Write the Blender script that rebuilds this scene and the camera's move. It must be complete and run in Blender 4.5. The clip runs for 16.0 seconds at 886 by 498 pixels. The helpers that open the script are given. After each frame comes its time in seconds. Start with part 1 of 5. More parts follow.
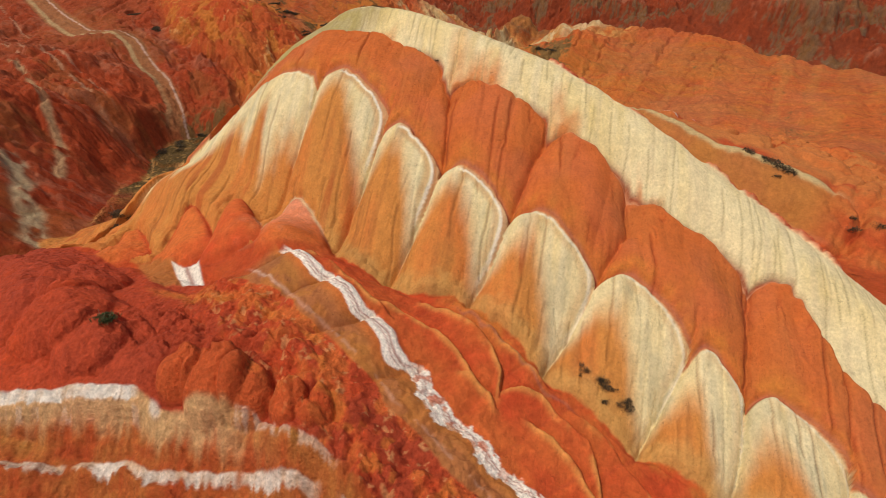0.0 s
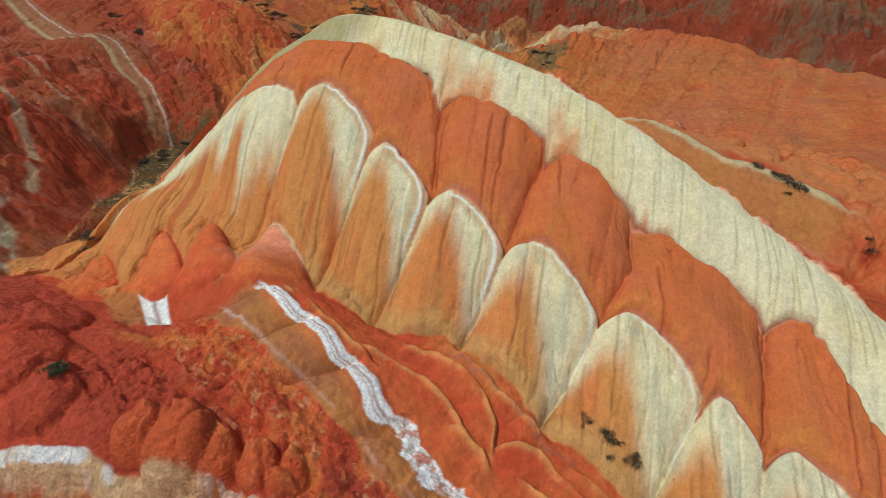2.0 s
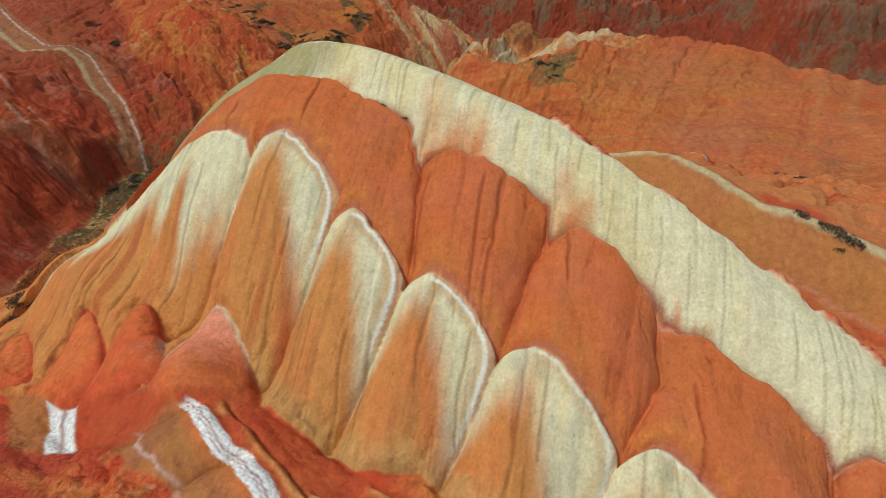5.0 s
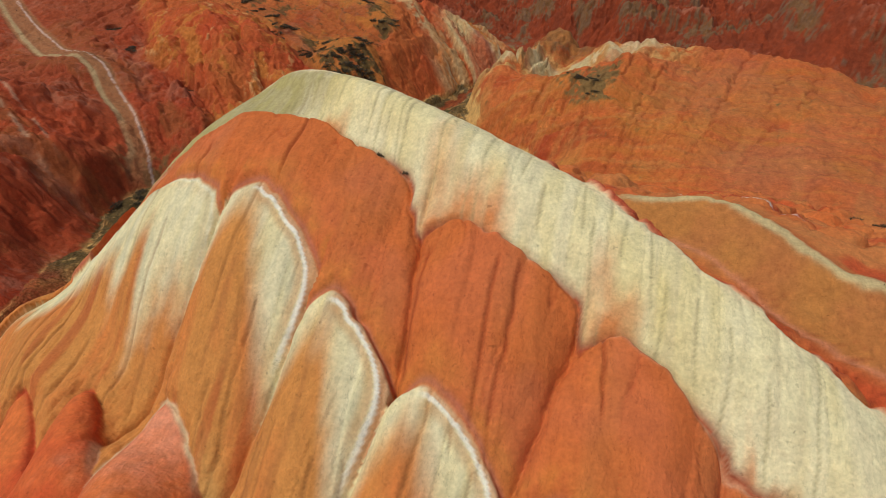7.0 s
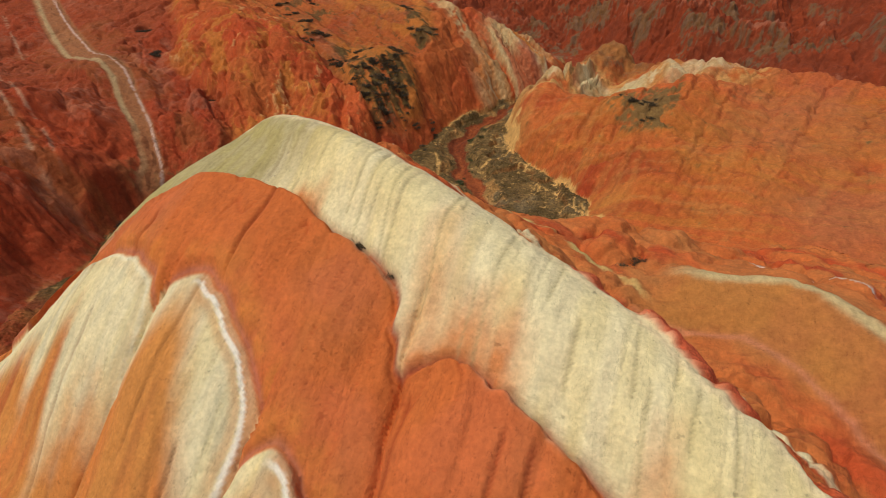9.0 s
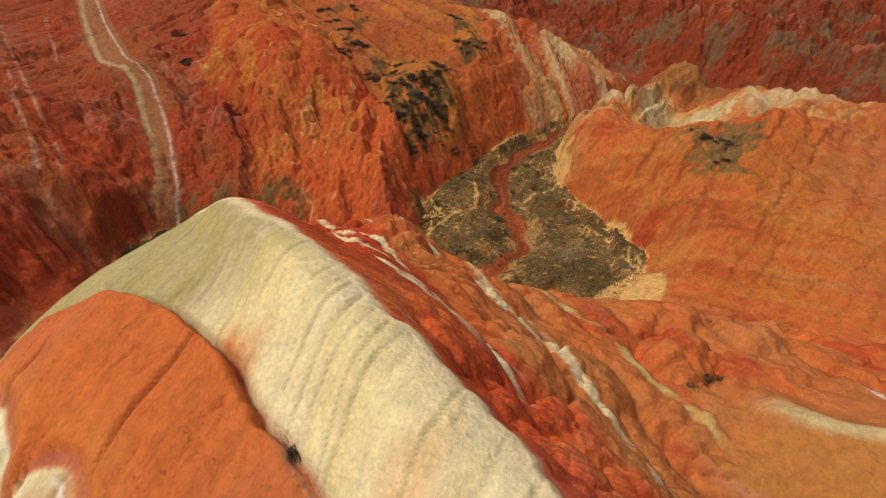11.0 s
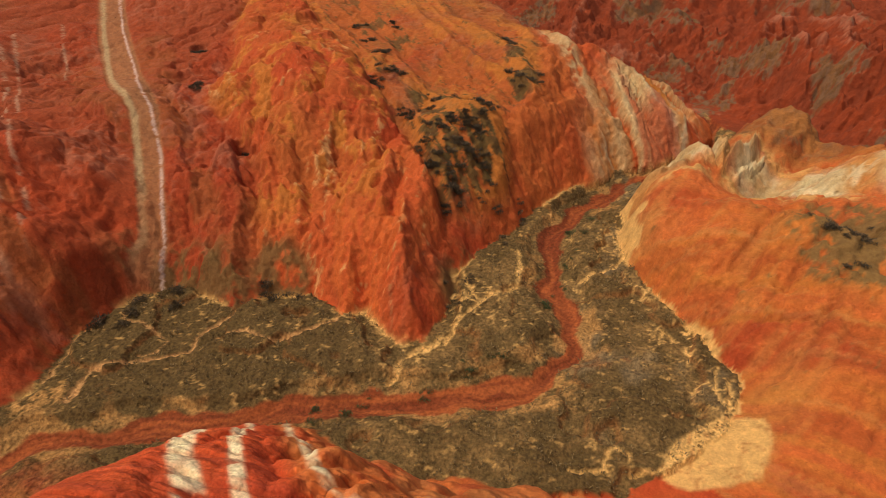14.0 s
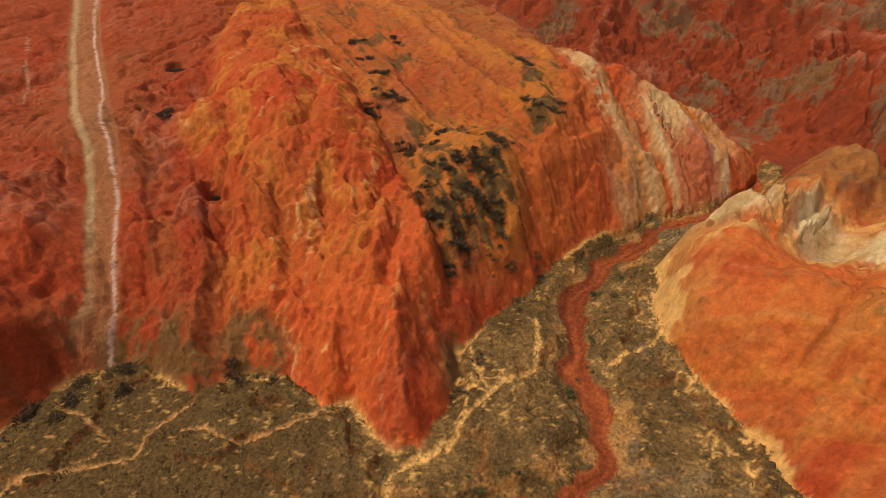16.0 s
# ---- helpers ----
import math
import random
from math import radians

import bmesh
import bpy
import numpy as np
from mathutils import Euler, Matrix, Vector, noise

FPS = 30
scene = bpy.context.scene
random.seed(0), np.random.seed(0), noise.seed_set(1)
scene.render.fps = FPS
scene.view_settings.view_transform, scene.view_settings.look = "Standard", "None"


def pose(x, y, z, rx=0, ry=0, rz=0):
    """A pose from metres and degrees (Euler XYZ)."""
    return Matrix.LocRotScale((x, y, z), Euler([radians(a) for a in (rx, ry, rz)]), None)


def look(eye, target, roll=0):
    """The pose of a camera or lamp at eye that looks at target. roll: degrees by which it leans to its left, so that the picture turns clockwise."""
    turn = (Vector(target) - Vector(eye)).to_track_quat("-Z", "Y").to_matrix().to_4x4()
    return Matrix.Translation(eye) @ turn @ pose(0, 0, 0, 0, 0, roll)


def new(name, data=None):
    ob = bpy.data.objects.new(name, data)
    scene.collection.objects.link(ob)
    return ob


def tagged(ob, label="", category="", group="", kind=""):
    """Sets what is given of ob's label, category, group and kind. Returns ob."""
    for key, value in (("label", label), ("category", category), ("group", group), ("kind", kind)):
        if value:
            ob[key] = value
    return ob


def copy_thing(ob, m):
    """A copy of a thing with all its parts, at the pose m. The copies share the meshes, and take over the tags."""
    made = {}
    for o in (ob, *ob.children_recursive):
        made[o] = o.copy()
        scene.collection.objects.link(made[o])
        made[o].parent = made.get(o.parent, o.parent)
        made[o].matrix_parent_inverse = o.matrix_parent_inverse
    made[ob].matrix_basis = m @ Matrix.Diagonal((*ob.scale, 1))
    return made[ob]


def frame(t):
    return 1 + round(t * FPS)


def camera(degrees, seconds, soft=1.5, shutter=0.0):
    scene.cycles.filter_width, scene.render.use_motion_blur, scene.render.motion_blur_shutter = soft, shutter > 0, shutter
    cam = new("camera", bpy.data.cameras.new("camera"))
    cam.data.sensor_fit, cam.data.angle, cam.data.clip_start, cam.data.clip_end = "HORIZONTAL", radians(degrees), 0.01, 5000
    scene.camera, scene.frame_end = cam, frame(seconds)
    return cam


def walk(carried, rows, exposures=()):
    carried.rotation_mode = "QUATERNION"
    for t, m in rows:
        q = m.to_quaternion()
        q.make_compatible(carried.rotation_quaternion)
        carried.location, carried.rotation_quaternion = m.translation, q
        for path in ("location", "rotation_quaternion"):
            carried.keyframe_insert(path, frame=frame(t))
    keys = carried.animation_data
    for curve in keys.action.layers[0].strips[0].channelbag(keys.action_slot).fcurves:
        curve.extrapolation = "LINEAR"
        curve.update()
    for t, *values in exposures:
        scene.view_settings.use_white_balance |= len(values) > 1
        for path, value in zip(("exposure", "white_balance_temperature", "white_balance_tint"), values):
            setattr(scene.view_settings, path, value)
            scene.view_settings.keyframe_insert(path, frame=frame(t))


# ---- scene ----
cam = camera(77.6, 16.0, soft=0.6)
PATH = [
    (0, (-0.196, -6.043, 59.989), (-0.223, -4.382, 58.875), -0.6),
    (0.5, (-0.108, -5.237, 59.98), (-0.122, -3.576, 58.866), -0.6),
    (1, (0.048, -4.056, 60.062), (0.036, -2.396, 58.946), -0.7),
    (1.5, (0.162, -2.837, 60.163), (0.149, -1.181, 59.043), -0.7),
    (2, (0.322, -1.266, 60.238), (0.308, 0.389, 59.115), -0.6),
    (2.5, (0.555, 0.243, 60.298), (0.54, 1.896, 59.173), -0.7),
    (3, (0.883, 2.128, 60.399), (0.866, 3.779, 59.271), -0.8),
    (3.5, (1.138, 3.677, 60.507), (1.121, 5.327, 59.377), -0.8),
    (4, (1.504, 5.819, 60.574), (1.487, 7.469, 59.443), -0.9),
    (6.5, (3.312, 17.482, 60.696), (3.188, 19.118, 59.551), -1.6),
    (7, (3.679, 20.283, 60.639), (3.524, 21.917, 59.496), -1.6),
    (7.5, (3.994, 22.832, 60.609), (3.809, 24.462, 59.465), -1.6),
    (8, (4.318, 25.887, 60.557), (4.097, 27.511, 59.412), -1.6),
    (8.5, (4.512, 28.535, 60.511), (4.261, 30.155, 59.366), -1.6),
    (9, (4.662, 31.736, 60.472), (4.364, 33.348, 59.326), -1.5),
    (9.5, (4.671, 34.583, 60.35), (4.33, 36.187, 59.206), -1.5),
    (10, (4.701, 37.949, 60.485), (4.317, 39.542, 59.338), -1.5),
    (12.5, (2.482, 53.513, 60.235), (1.923, 55.053, 59.088), -1.3),
    (13, (1.787, 57.119, 60.284), (1.196, 58.646, 59.135), -1.3),
    (13.5, (1.109, 60.206, 60.19), (0.501, 61.727, 59.041), -1.4),
    (14, (0.078, 63.785, 60.313), (-0.536, 65.3, 59.161), -1.3),
    (14.5, (-0.951, 66.919, 60.233), (-1.571, 68.43, 59.079), -1.3),
    (15, (-2.25, 70.549, 60.163), (-2.875, 72.057, 59.008), -1.3),
    (15.5, (-3.475, 73.667, 60.079), (-4.104, 75.173, 58.924), -1.2),
    (16, (-4.941, 77.34, 59.959), (-5.575, 78.843, 58.802), -1.2),
]
EXPOSURES = [
    (0, -0.42, 6900, 15), (1, -0.47, 5700, 8), (3.5, -0.47, 5200, 1), (6.5, -0.49, 5800, 4),
    (10, -0.44, 6600, 12), (13, -0.22, 7100, 17), (16, -0.22, 7600, 20),
]
walk(cam, [(t, look(eye, target, roll)) for t, eye, target, roll in PATH], EXPOSURES)

# ---- world, sun, exposure ----
SUN_ELEV, SUN_AZ = 65.0, 236.0          # degrees; azimuth clockwise from +y
world = bpy.data.worlds.new("sky")
scene.world = world
world.use_nodes = True
wn = world.node_tree.nodes
sky = wn.new("ShaderNodeTexSky")
sky.sky_type, sky.sun_disc = "NISHITA", False
sky.sun_elevation, sky.sun_rotation = radians(SUN_ELEV), radians(SUN_AZ)
sky.air_density, sky.dust_density, sky.ozone_density = 1.0, 4.0, 1.0
world.node_tree.links.new(sky.outputs[0], wn["Background"].inputs[0])
wn["Background"].inputs[1].default_value = 0.13
sun = new("sun", bpy.data.lights.new("sun", "SUN"))
sun.data.energy, sun.data.angle, sun.data.color = 2.65, radians(12), (1.0, 0.95, 0.86)
az, el = radians(SUN_AZ), radians(SUN_ELEV)
sun.matrix_world = look((0, 0, 120), (-math.sin(az) * math.cos(el), -math.cos(az) * math.cos(el), 120 - math.sin(el)))

# ---- terrain: noise ----
def hash2(ix, iy, seed):
    h = (ix.astype(np.int64) * 374761393 + iy.astype(np.int64) * 668265263 + seed * 974634777) & 0xFFFFFFFF
    h = ((h ^ (h >> 13)) * 1274126177) & 0xFFFFFFFF
    return ((h ^ (h >> 16)) & 0xFFFF) / 65535.0


def vnoise(x, y, seed=0):
    """Smooth value noise, -1 to 1."""
    ix, iy = np.floor(x), np.floor(y)
    fx, fy = x - ix, y - iy
    ux, uy = fx * fx * fx * (fx * (fx * 6 - 15) + 10), fy * fy * fy * (fy * (fy * 6 - 15) + 10)
    a, b = hash2(ix, iy, seed), hash2(ix + 1, iy, seed)
    c, d = hash2(ix, iy + 1, seed), hash2(ix + 1, iy + 1, seed)
    return 2 * ((a * (1 - ux) + b * ux) * (1 - uy) + (c * (1 - ux) + d * ux) * uy) - 1


def fbm(x, y, seed=0, octaves=4, gain=0.5):
    out, amp, tot = 0.0, 1.0, 0.0
    for k in range(octaves):
        out = out + amp * vnoise(x * 2.03 ** k + 17.3 * k, y * 2.03 ** k - 9.1 * k, seed + k)
        tot, amp = tot + amp, amp * gain
    return out / tot


def ridged(x, y, seed=0, octaves=3, gain=0.5):
    """0 to 1, sharp at 1."""
    out, amp, tot = 0.0, 1.0, 0.0
    for k in range(octaves):
        out = out + amp * (1 - np.abs(vnoise(x * 2.1 ** k + 5.7 * k, y * 2.1 ** k + 3.3 * k, seed + k)))
        tot, amp = tot + amp, amp * gain
    return out / tot


def creases(u, w, spacing, seed, width, wander=0.35, run=0.12):
    """1 in the nearest of many thin wandering creases that run along w, 0 away from them."""
    best = np.full(np.shape(u), 9.0)
    for k in (-1, 0, 1):
        c = np.floor(u / spacing) + k
        h = hash2(c, c * 0, seed)
        mid = (c + 0.2 + 0.6 * h) * spacing + wander * vnoise(w * 0.35, c * 3.7, seed + 1) + 0.3 * wander * vnoise(w * 1.3, c * 5.1, seed + 2)
        on = step(-0.15, 0.25, vnoise(w * run + 7 * h, c * 2.3, seed + 3))
        best = np.minimum(best, np.abs(u - mid) + (1 - on) * spacing)
    return np.exp(-(best / width) ** 2)


def step(a, b, x):
    t = np.clip((x - a) / (b - a), 0, 1)
    return t * t * (3 - 2 * t)


def smax(a, b, k):
    h = np.clip(0.5 + 0.5 * (a - b) / k, 0, 1)
    return b + (a - b) * h + k * h * (1 - h)


def mix(a, b, f):
    return a + (b - a) * (f[..., None] if np.ndim(f) else f)


def crom(xk, yk, x):
    """Catmull-Rom through the knots xk; yk holds a number or an array for each knot."""
    xk = np.asarray(xk, float)
    x = np.clip(x, xk[0], xk[-1])
    i = np.clip(np.searchsorted(xk, x, side="right") - 1, 0, len(xk) - 2)
    Y = np.stack([np.broadcast_to(v, np.shape(x)) for v in yk])
    take = lambda j: np.take_along_axis(Y, j[None], 0)[0]
    x0, x1 = xk[i], xk[i + 1]
    h = x1 - x0
    y0, y1 = take(i), take(i + 1)
    ip, iq = np.maximum(i - 1, 0), np.minimum(i + 2, len(xk) - 1)
    m0 = (y1 - take(ip)) / (x1 - xk[ip])
    m1 = (take(iq) - y0) / (xk[iq] - x0)
    t = (x - x0) / h
    return (2*t**3 - 3*t**2 + 1) * y0 + (t**3 - 2*t**2 + t) * h * m0 + (-2*t**3 + 3*t**2) * y1 + (t**3 - t**2) * h * m1


# ---- the banded hill: s runs along its crest, d down its front slope ----
def to_sd(x, y):
    return (x + 7) * 0.751 - (y - 60) * 0.66, -(x + 7) * 0.66 - (y - 60) * 0.751


def to_xy(s, d):
    return -7 + 0.751 * s - 0.66 * d, 60 - 0.66 * s - 0.751 * d


STATIONS = (-40, -26, -16, -8, 0, 10, 20, 30, 40, 50, 64)
# guide lines along the hill: (d, heights at the stations)
GUIDES = [
    (-60, (10, 10, 10, 11, 14, 18, 20, 22, 23, 23, 22)),
    (-46, (10, 10, 10, 12.5, 18.5, 22.5, 25, 26, 26, 25, 23)),
    (-32, (10, 10, 12.5, 21.5, 27.8, 29.7, 31.4, 31.2, 30, 28, 25)),
    (-18, (10, 12, 24.5, 32.3, 33.4, 32.6, 32.2, 30.9, 28.5, 26, 23)),
    (-9, (11, 23.5, 34.8, 40.2, 40.2, 39.9, 38.9, 36.5, 33, 29.4, 24)),
    (-4, (12, 28.5, 39.2, 43.2, 45.4, 45.6, 44.4, 41.4, 37, 32.4, 25.8)),
    (0, (14.5, 27.5, 40.0, 46.5, 48.2, 47.2, 44.6, 40.9, 36.6, 32.9, 27)),
    (3, (15, 25.5, 39.2, 45.7, 46.2, 44.8, 42.4, 38.4, 34.2, 30.9, 26.2)),
    (7, (15, 24.5, 37.6, 44.6, 45.4, 43.5, 40.8, 37.4, 33.7, 29.9, 24.7)),
    (10, (15, 24, 36, 43.2, 43.9, 41.7, 38.6, 36.0, 31.8, 28.6, 24.2)),
    (14, (15, 23.5, 34, 40.4, 41.4, 39.0, 36.5, 32.7, 28.9, 26.8, 23.6)),
    (18, (15, 23, 32.6, 37.0, 37.5, 35.6, 34.0, 31.1, 27.2, 24.7, 22.4)),
    (21, (15, 22.5, 31.2, 34.4, 34.3, 33.2, 32.2, 30.3, 26.9, 24.3, 21.6)),
    (25, (15.5, 22, 30.4, 33.0, 33.2, 34.3, 33.9, 29.9, 26.6, 23.8, 19.9)),
    (29, (16, 21.5, 27.6, 29.8, 30.8, 33.2, 33.4, 30.6, 27.2, 23.5, 18.4)),
    (34, (16, 21, 25.6, 28.8, 30.4, 32.1, 33.2, 29.8, 26.1, 22.3, 17)),
    (40, (16, 21.5, 28, 31.4, 32.8, 32.4, 30.4, 26.3, 22.9, 20, 16.3)),
    (48, (17, 22, 26, 28.6, 30, 29.8, 26.6, 22.1, 19.5, 18.3, 17.5)),
    (62, (18, 21.5, 24, 25.3, 25.2, 23.9, 21.6, 19.1, 17.6, 16.7, 16)),
]
# gullies that part the facets and lobes: (d, s) down each
GULLIES = [
    ((9, -14.0), (14, -14.5), (20, -15.5), (26, -17.0)),
    ((9, 0.6), (12, 1.4), (20, 4.5), (26, 6.0)),
    ((9, 9.8), (12, 10.9), (20.4, 13.6), (24, 14.0)),
    ((1.5, 11.2), (3.4, 12.3), (7, 15.0), (11, 17.9), (19.7, 20.2), (24, 21)),
    ((1.5, 23.4), (3.5, 23.8), (11.7, 25.8), (17, 26.8), (22, 27.5)),
    ((1.5, 31.1), (6, 34.0), (11.9, 34.3), (17.3, 34.3), (22, 35)),
    ((8, 41.5), (11.2, 42.4), (15.5, 42.3), (22, 43)),
    ((1.5, 43.1), (5.7, 44.6), (10.4, 46.7), (14, 48.2), (22, 50)),
    ((8, 52.8), (11.7, 54.4), (15, 56), (22, 58)),
]
TIP_D = (11.3, 9.2, 10.4, 10.2, 9.8, 9.2, 9.8, 9.6)          # upper end of each cream facet
APEX = (3.0, 1.6, 1.6, 1.9, 2.4, 2.9, 3.6, 3.0)              # how far the cream reaches down its rib
LOBE_GULLIES = (3, 4, 5, 7)                                   # the gullies that run up through the orange band


def gully_s(k, d):
    g = GULLIES[k]
    return np.interp(d, [p[0] for p in g], [p[1] for p in g])


def rim_d(s):
    """The line between the cream crest and the orange lobes."""
    base = np.interp(s, (-12, -9, -6.5, -3.9, -0.5, 3, 10, 14, 20, 30, 42, 46, 52, 60), (14, 12.6, 9.8, 6.7, 4.2, 3.4, 2.9, 3.2, 2.3, 2.4, 2.3, 1.2, 5.0, 6.0))
    for c, h, w in ((13.2, 2.0, 1.1), (24.2, 1.4, 0.7), (11.6, 0.8, 0.6), (43.4, 0.8, 0.6), (33.0, 0.5, 1.0)):
        base = base + h * np.exp(-((s - c) / w) ** 2)
    return base + 0.35 * vnoise(s * 0.35, s * 0, 71) + 0.12 * vnoise(s * 1.7, s * 0, 72)


def back_d(s):
    """The far edge of the cream crest."""
    return np.interp(s, (-20, -12, -6, -2, 1, 8, 20, 40, 60), (5, 2.6, 0.5, -0.3, -1.0, -2.2, -3.0, -3.4, -3)) + 0.25 * vnoise(s * 0.6, s * 0, 75) + 0.1 * vnoise(s * 2.3, s * 0, 76)


# red tips that climb into the tan facets: apex, middle of the base, half width
TIPS = [((-10.0, 30.0), (-4.5, 33.6), 3.0), ((-3.5, 26.0), (2.4, 30.2), 3.3), ((0.9, 22.8), (7.0, 27.4), 3.1), ((6.1, 19.8), (12.0, 24.2), 3.4)]


def tip_shape(s, d):
    """Signed depth inside the nearest red tip, its dome (0 to 1) and how far up it lies."""
    best, dome, up = np.full(np.shape(s), -9.0), np.zeros(np.shape(s)), np.zeros(np.shape(s))
    for (sa, da), (sb, db), w in TIPS:
        n = math.hypot(sb - sa, db - da)
        ax, ad = (sb - sa) / n, (db - da) / n
        u, v = (s - sa) * ax + (d - da) * ad, (s - sa) * ad - (d - da) * ax
        half = w * np.clip(u / n, 0, 1.15) ** 0.62
        inn = np.where((u < n + 1.5), np.where(u > 0, half - np.abs(v), -np.hypot(u, v)), -9)
        m = inn > best
        best = np.where(m, inn, best)
        dm = np.clip(1 - (v / np.maximum(half, 0.05)) ** 2, 0, 1) * step(0, 1.2, u) * step(n + 1.8, n - 0.8, u) * (u > 0)
        dome = np.maximum(dome, dm * (0.3 + 0.7 * np.clip(half / w, 0, 1)))
        up = np.where(m, np.clip(1 - u / n, 0, 1), up)
    return best, dome, up


def foot_d(s, d):
    """Where the tan facets end and the red band begins, scalloped by the red tips."""
    base = np.interp(s, (-20, -5, 2.4, 7, 11.2, 13.4, 17, 23, 26, 42, 60), (36, 34.0, 31.0, 28.3, 25.4, 22.8, 21.6, 20.8, 18.6, 18.2, 15))
    base = base + 0.4 * vnoise(s * 0.45, s * 0, 81) + 0.15 * vnoise(s * 1.6, s * 0, 82)
    inn = tip_shape(s, d)[0] + 0.12 * vnoise(s * 1.5, d * 1.5, 83)
    return d - np.maximum(d - base, inn)


HUMPS = (8.0, 13.2, 18.4, 23.2, 28.2, 33.0, 37.5, 42.5, 48.0)      # creases between the humps of the stripe ridge
# rims of the overlapping red lobes: (s), (d)
FOLDS = [((14.5, 18.5, 21.5, 24.5), (24.0, 24.2, 24.0, 24.2), 0.35), ((22.8, 25.0, 27.5, 29.5, 32.0), (23.6, 22.7, 22.2, 22.2, 23.0), 0.6),
         ((24.4, 26.5, 28.7, 31.0, 32.6, 33.6), (20.9, 20.0, 19.8, 20.0, 20.8, 22.6), 0.7), ((27.5, 30.0, 32.5, 35.0), (18.9, 18.8, 18.8, 18.9), 0.45), ((30.6, 31.6, 33.0, 34.0), (23.4, 22.9, 22.8, 23.4), 0.6),
         ((33.4, 34.4, 35.6, 37.9, 39.9, 41.4, 42.5), (22.0, 20.9, 20.2, 20.3, 20.6, 21.6, 23.0), 0.7), ((36.0, 38.0, 40.5, 43.0), (22.4, 22.0, 22.6, 23.8), 0.5), ((38.0, 41.0, 44.0, 47.0), (19.0, 19.2, 20.4, 21.0), 0.5)]
DOMES = [(17.7, 37.6, 1.5, 1.3), (20.3, 36.3, 2.2, 1.9), (22.4, 35.4, 1.6, 1.4), (24.8, 34.0, 1.2, 1.0), (26.6, 33.1, 1.1, 0.8), (6.0, 41.0, 3.4, 1.2), (10.4, 40.6, 2.4, 0.9), (2.0, 38.0, 3.0, 1.3)]


def hump_phase(s):
    """Place on a hump of the stripe ridge, 0 to 1, and its index."""
    i = np.clip(np.searchsorted(np.array(HUMPS), s, side="right") - 1, 0, len(HUMPS) - 2)
    lo, hi = np.array(HUMPS)[i], np.array(HUMPS)[i + 1]
    return np.clip((s - lo) / (hi - lo), 0, 1), i


def facet_coords(s, d):
    """Index of the facet, place across it (-1 to 1), and where its rib lies."""
    idx = np.full(np.shape(s), -1)
    w = np.zeros_like(s)
    edges = [gully_s(k, d) for k in range(len(GULLIES))]
    for k in range(len(GULLIES) - 1):
        m = (s >= edges[k]) & (s < edges[k + 1])
        idx[m] = k
        w[m] = (2 * (s - edges[k]) / np.maximum(edges[k + 1] - edges[k], 0.1) - 1)[m]
    gap = np.full(np.shape(s), 9.0)
    for k in range(len(GULLIES) - 1):
        gap = np.where(idx == k, edges[k + 1] - s, gap)
    w0 = np.interp(d, (9, 12, 16, 22), (-0.42, -0.3, -0.1, 0.0))
    return idx, w, w0, gap


def lobe_coords(s, d):
    edges = [np.full(np.shape(s), -12.0)] + [gully_s(k, d) for k in LOBE_GULLIES] + [np.full(np.shape(s), 58.0)]
    idx, w = np.full(np.shape(s), -1), np.zeros_like(s)
    for k in range(len(edges) - 1):
        m = (s >= edges[k]) & (s < edges[k + 1])
        idx[m] = k
        w[m] = (2 * (s - edges[k]) / (edges[k + 1] - edges[k]) - 1)[m]
    return idx, w


def arch(w, w0, p=2.1):
    return 1 - np.abs(np.where(w < w0, (w - w0) / (1 + w0), (w - w0) / (1 - w0))) ** p


CREAM, CREAM_Y, WHITE = np.array((0.74, 0.63, 0.35)), np.array((0.66, 0.50, 0.17)), np.array((0.78, 0.72, 0.60))
ORANGE, TAN, RED, DEEP = np.array((0.52, 0.130, 0.030)), np.array((0.51, 0.207, 0.048)), np.array((0.45, 0.062, 0.018)), np.array((0.29, 0.044, 0.018))
BROWN, PINK, OCHRE = np.array((0.36, 0.13, 0.036)), np.array((0.52, 0.20, 0.105)), np.array((0.60, 0.23, 0.038))
PURPLE, GREY, SCRUB = np.array((0.28, 0.10, 0.07)), np.array((0.52, 0.41, 0.24)), np.array((0.125, 0.078, 0.025))
SAND = np.array((0.68, 0.40, 0.125))


def billow(x, y, seed, octaves=3, gain=0.5):
    """Rounded lumps with creases between, 0 to 1."""
    out, amp, tot = 0.0, 1.0, 0.0
    for k in range(octaves):
        out = out + amp * np.minimum(np.abs(vnoise(x * 2.1 ** k + 3.1 * k, y * 2.1 ** k + 8.7 * k, seed + k)) * 1.6, 1) ** 0.75
        tot, amp = tot + amp, amp * gain
    return out / tot


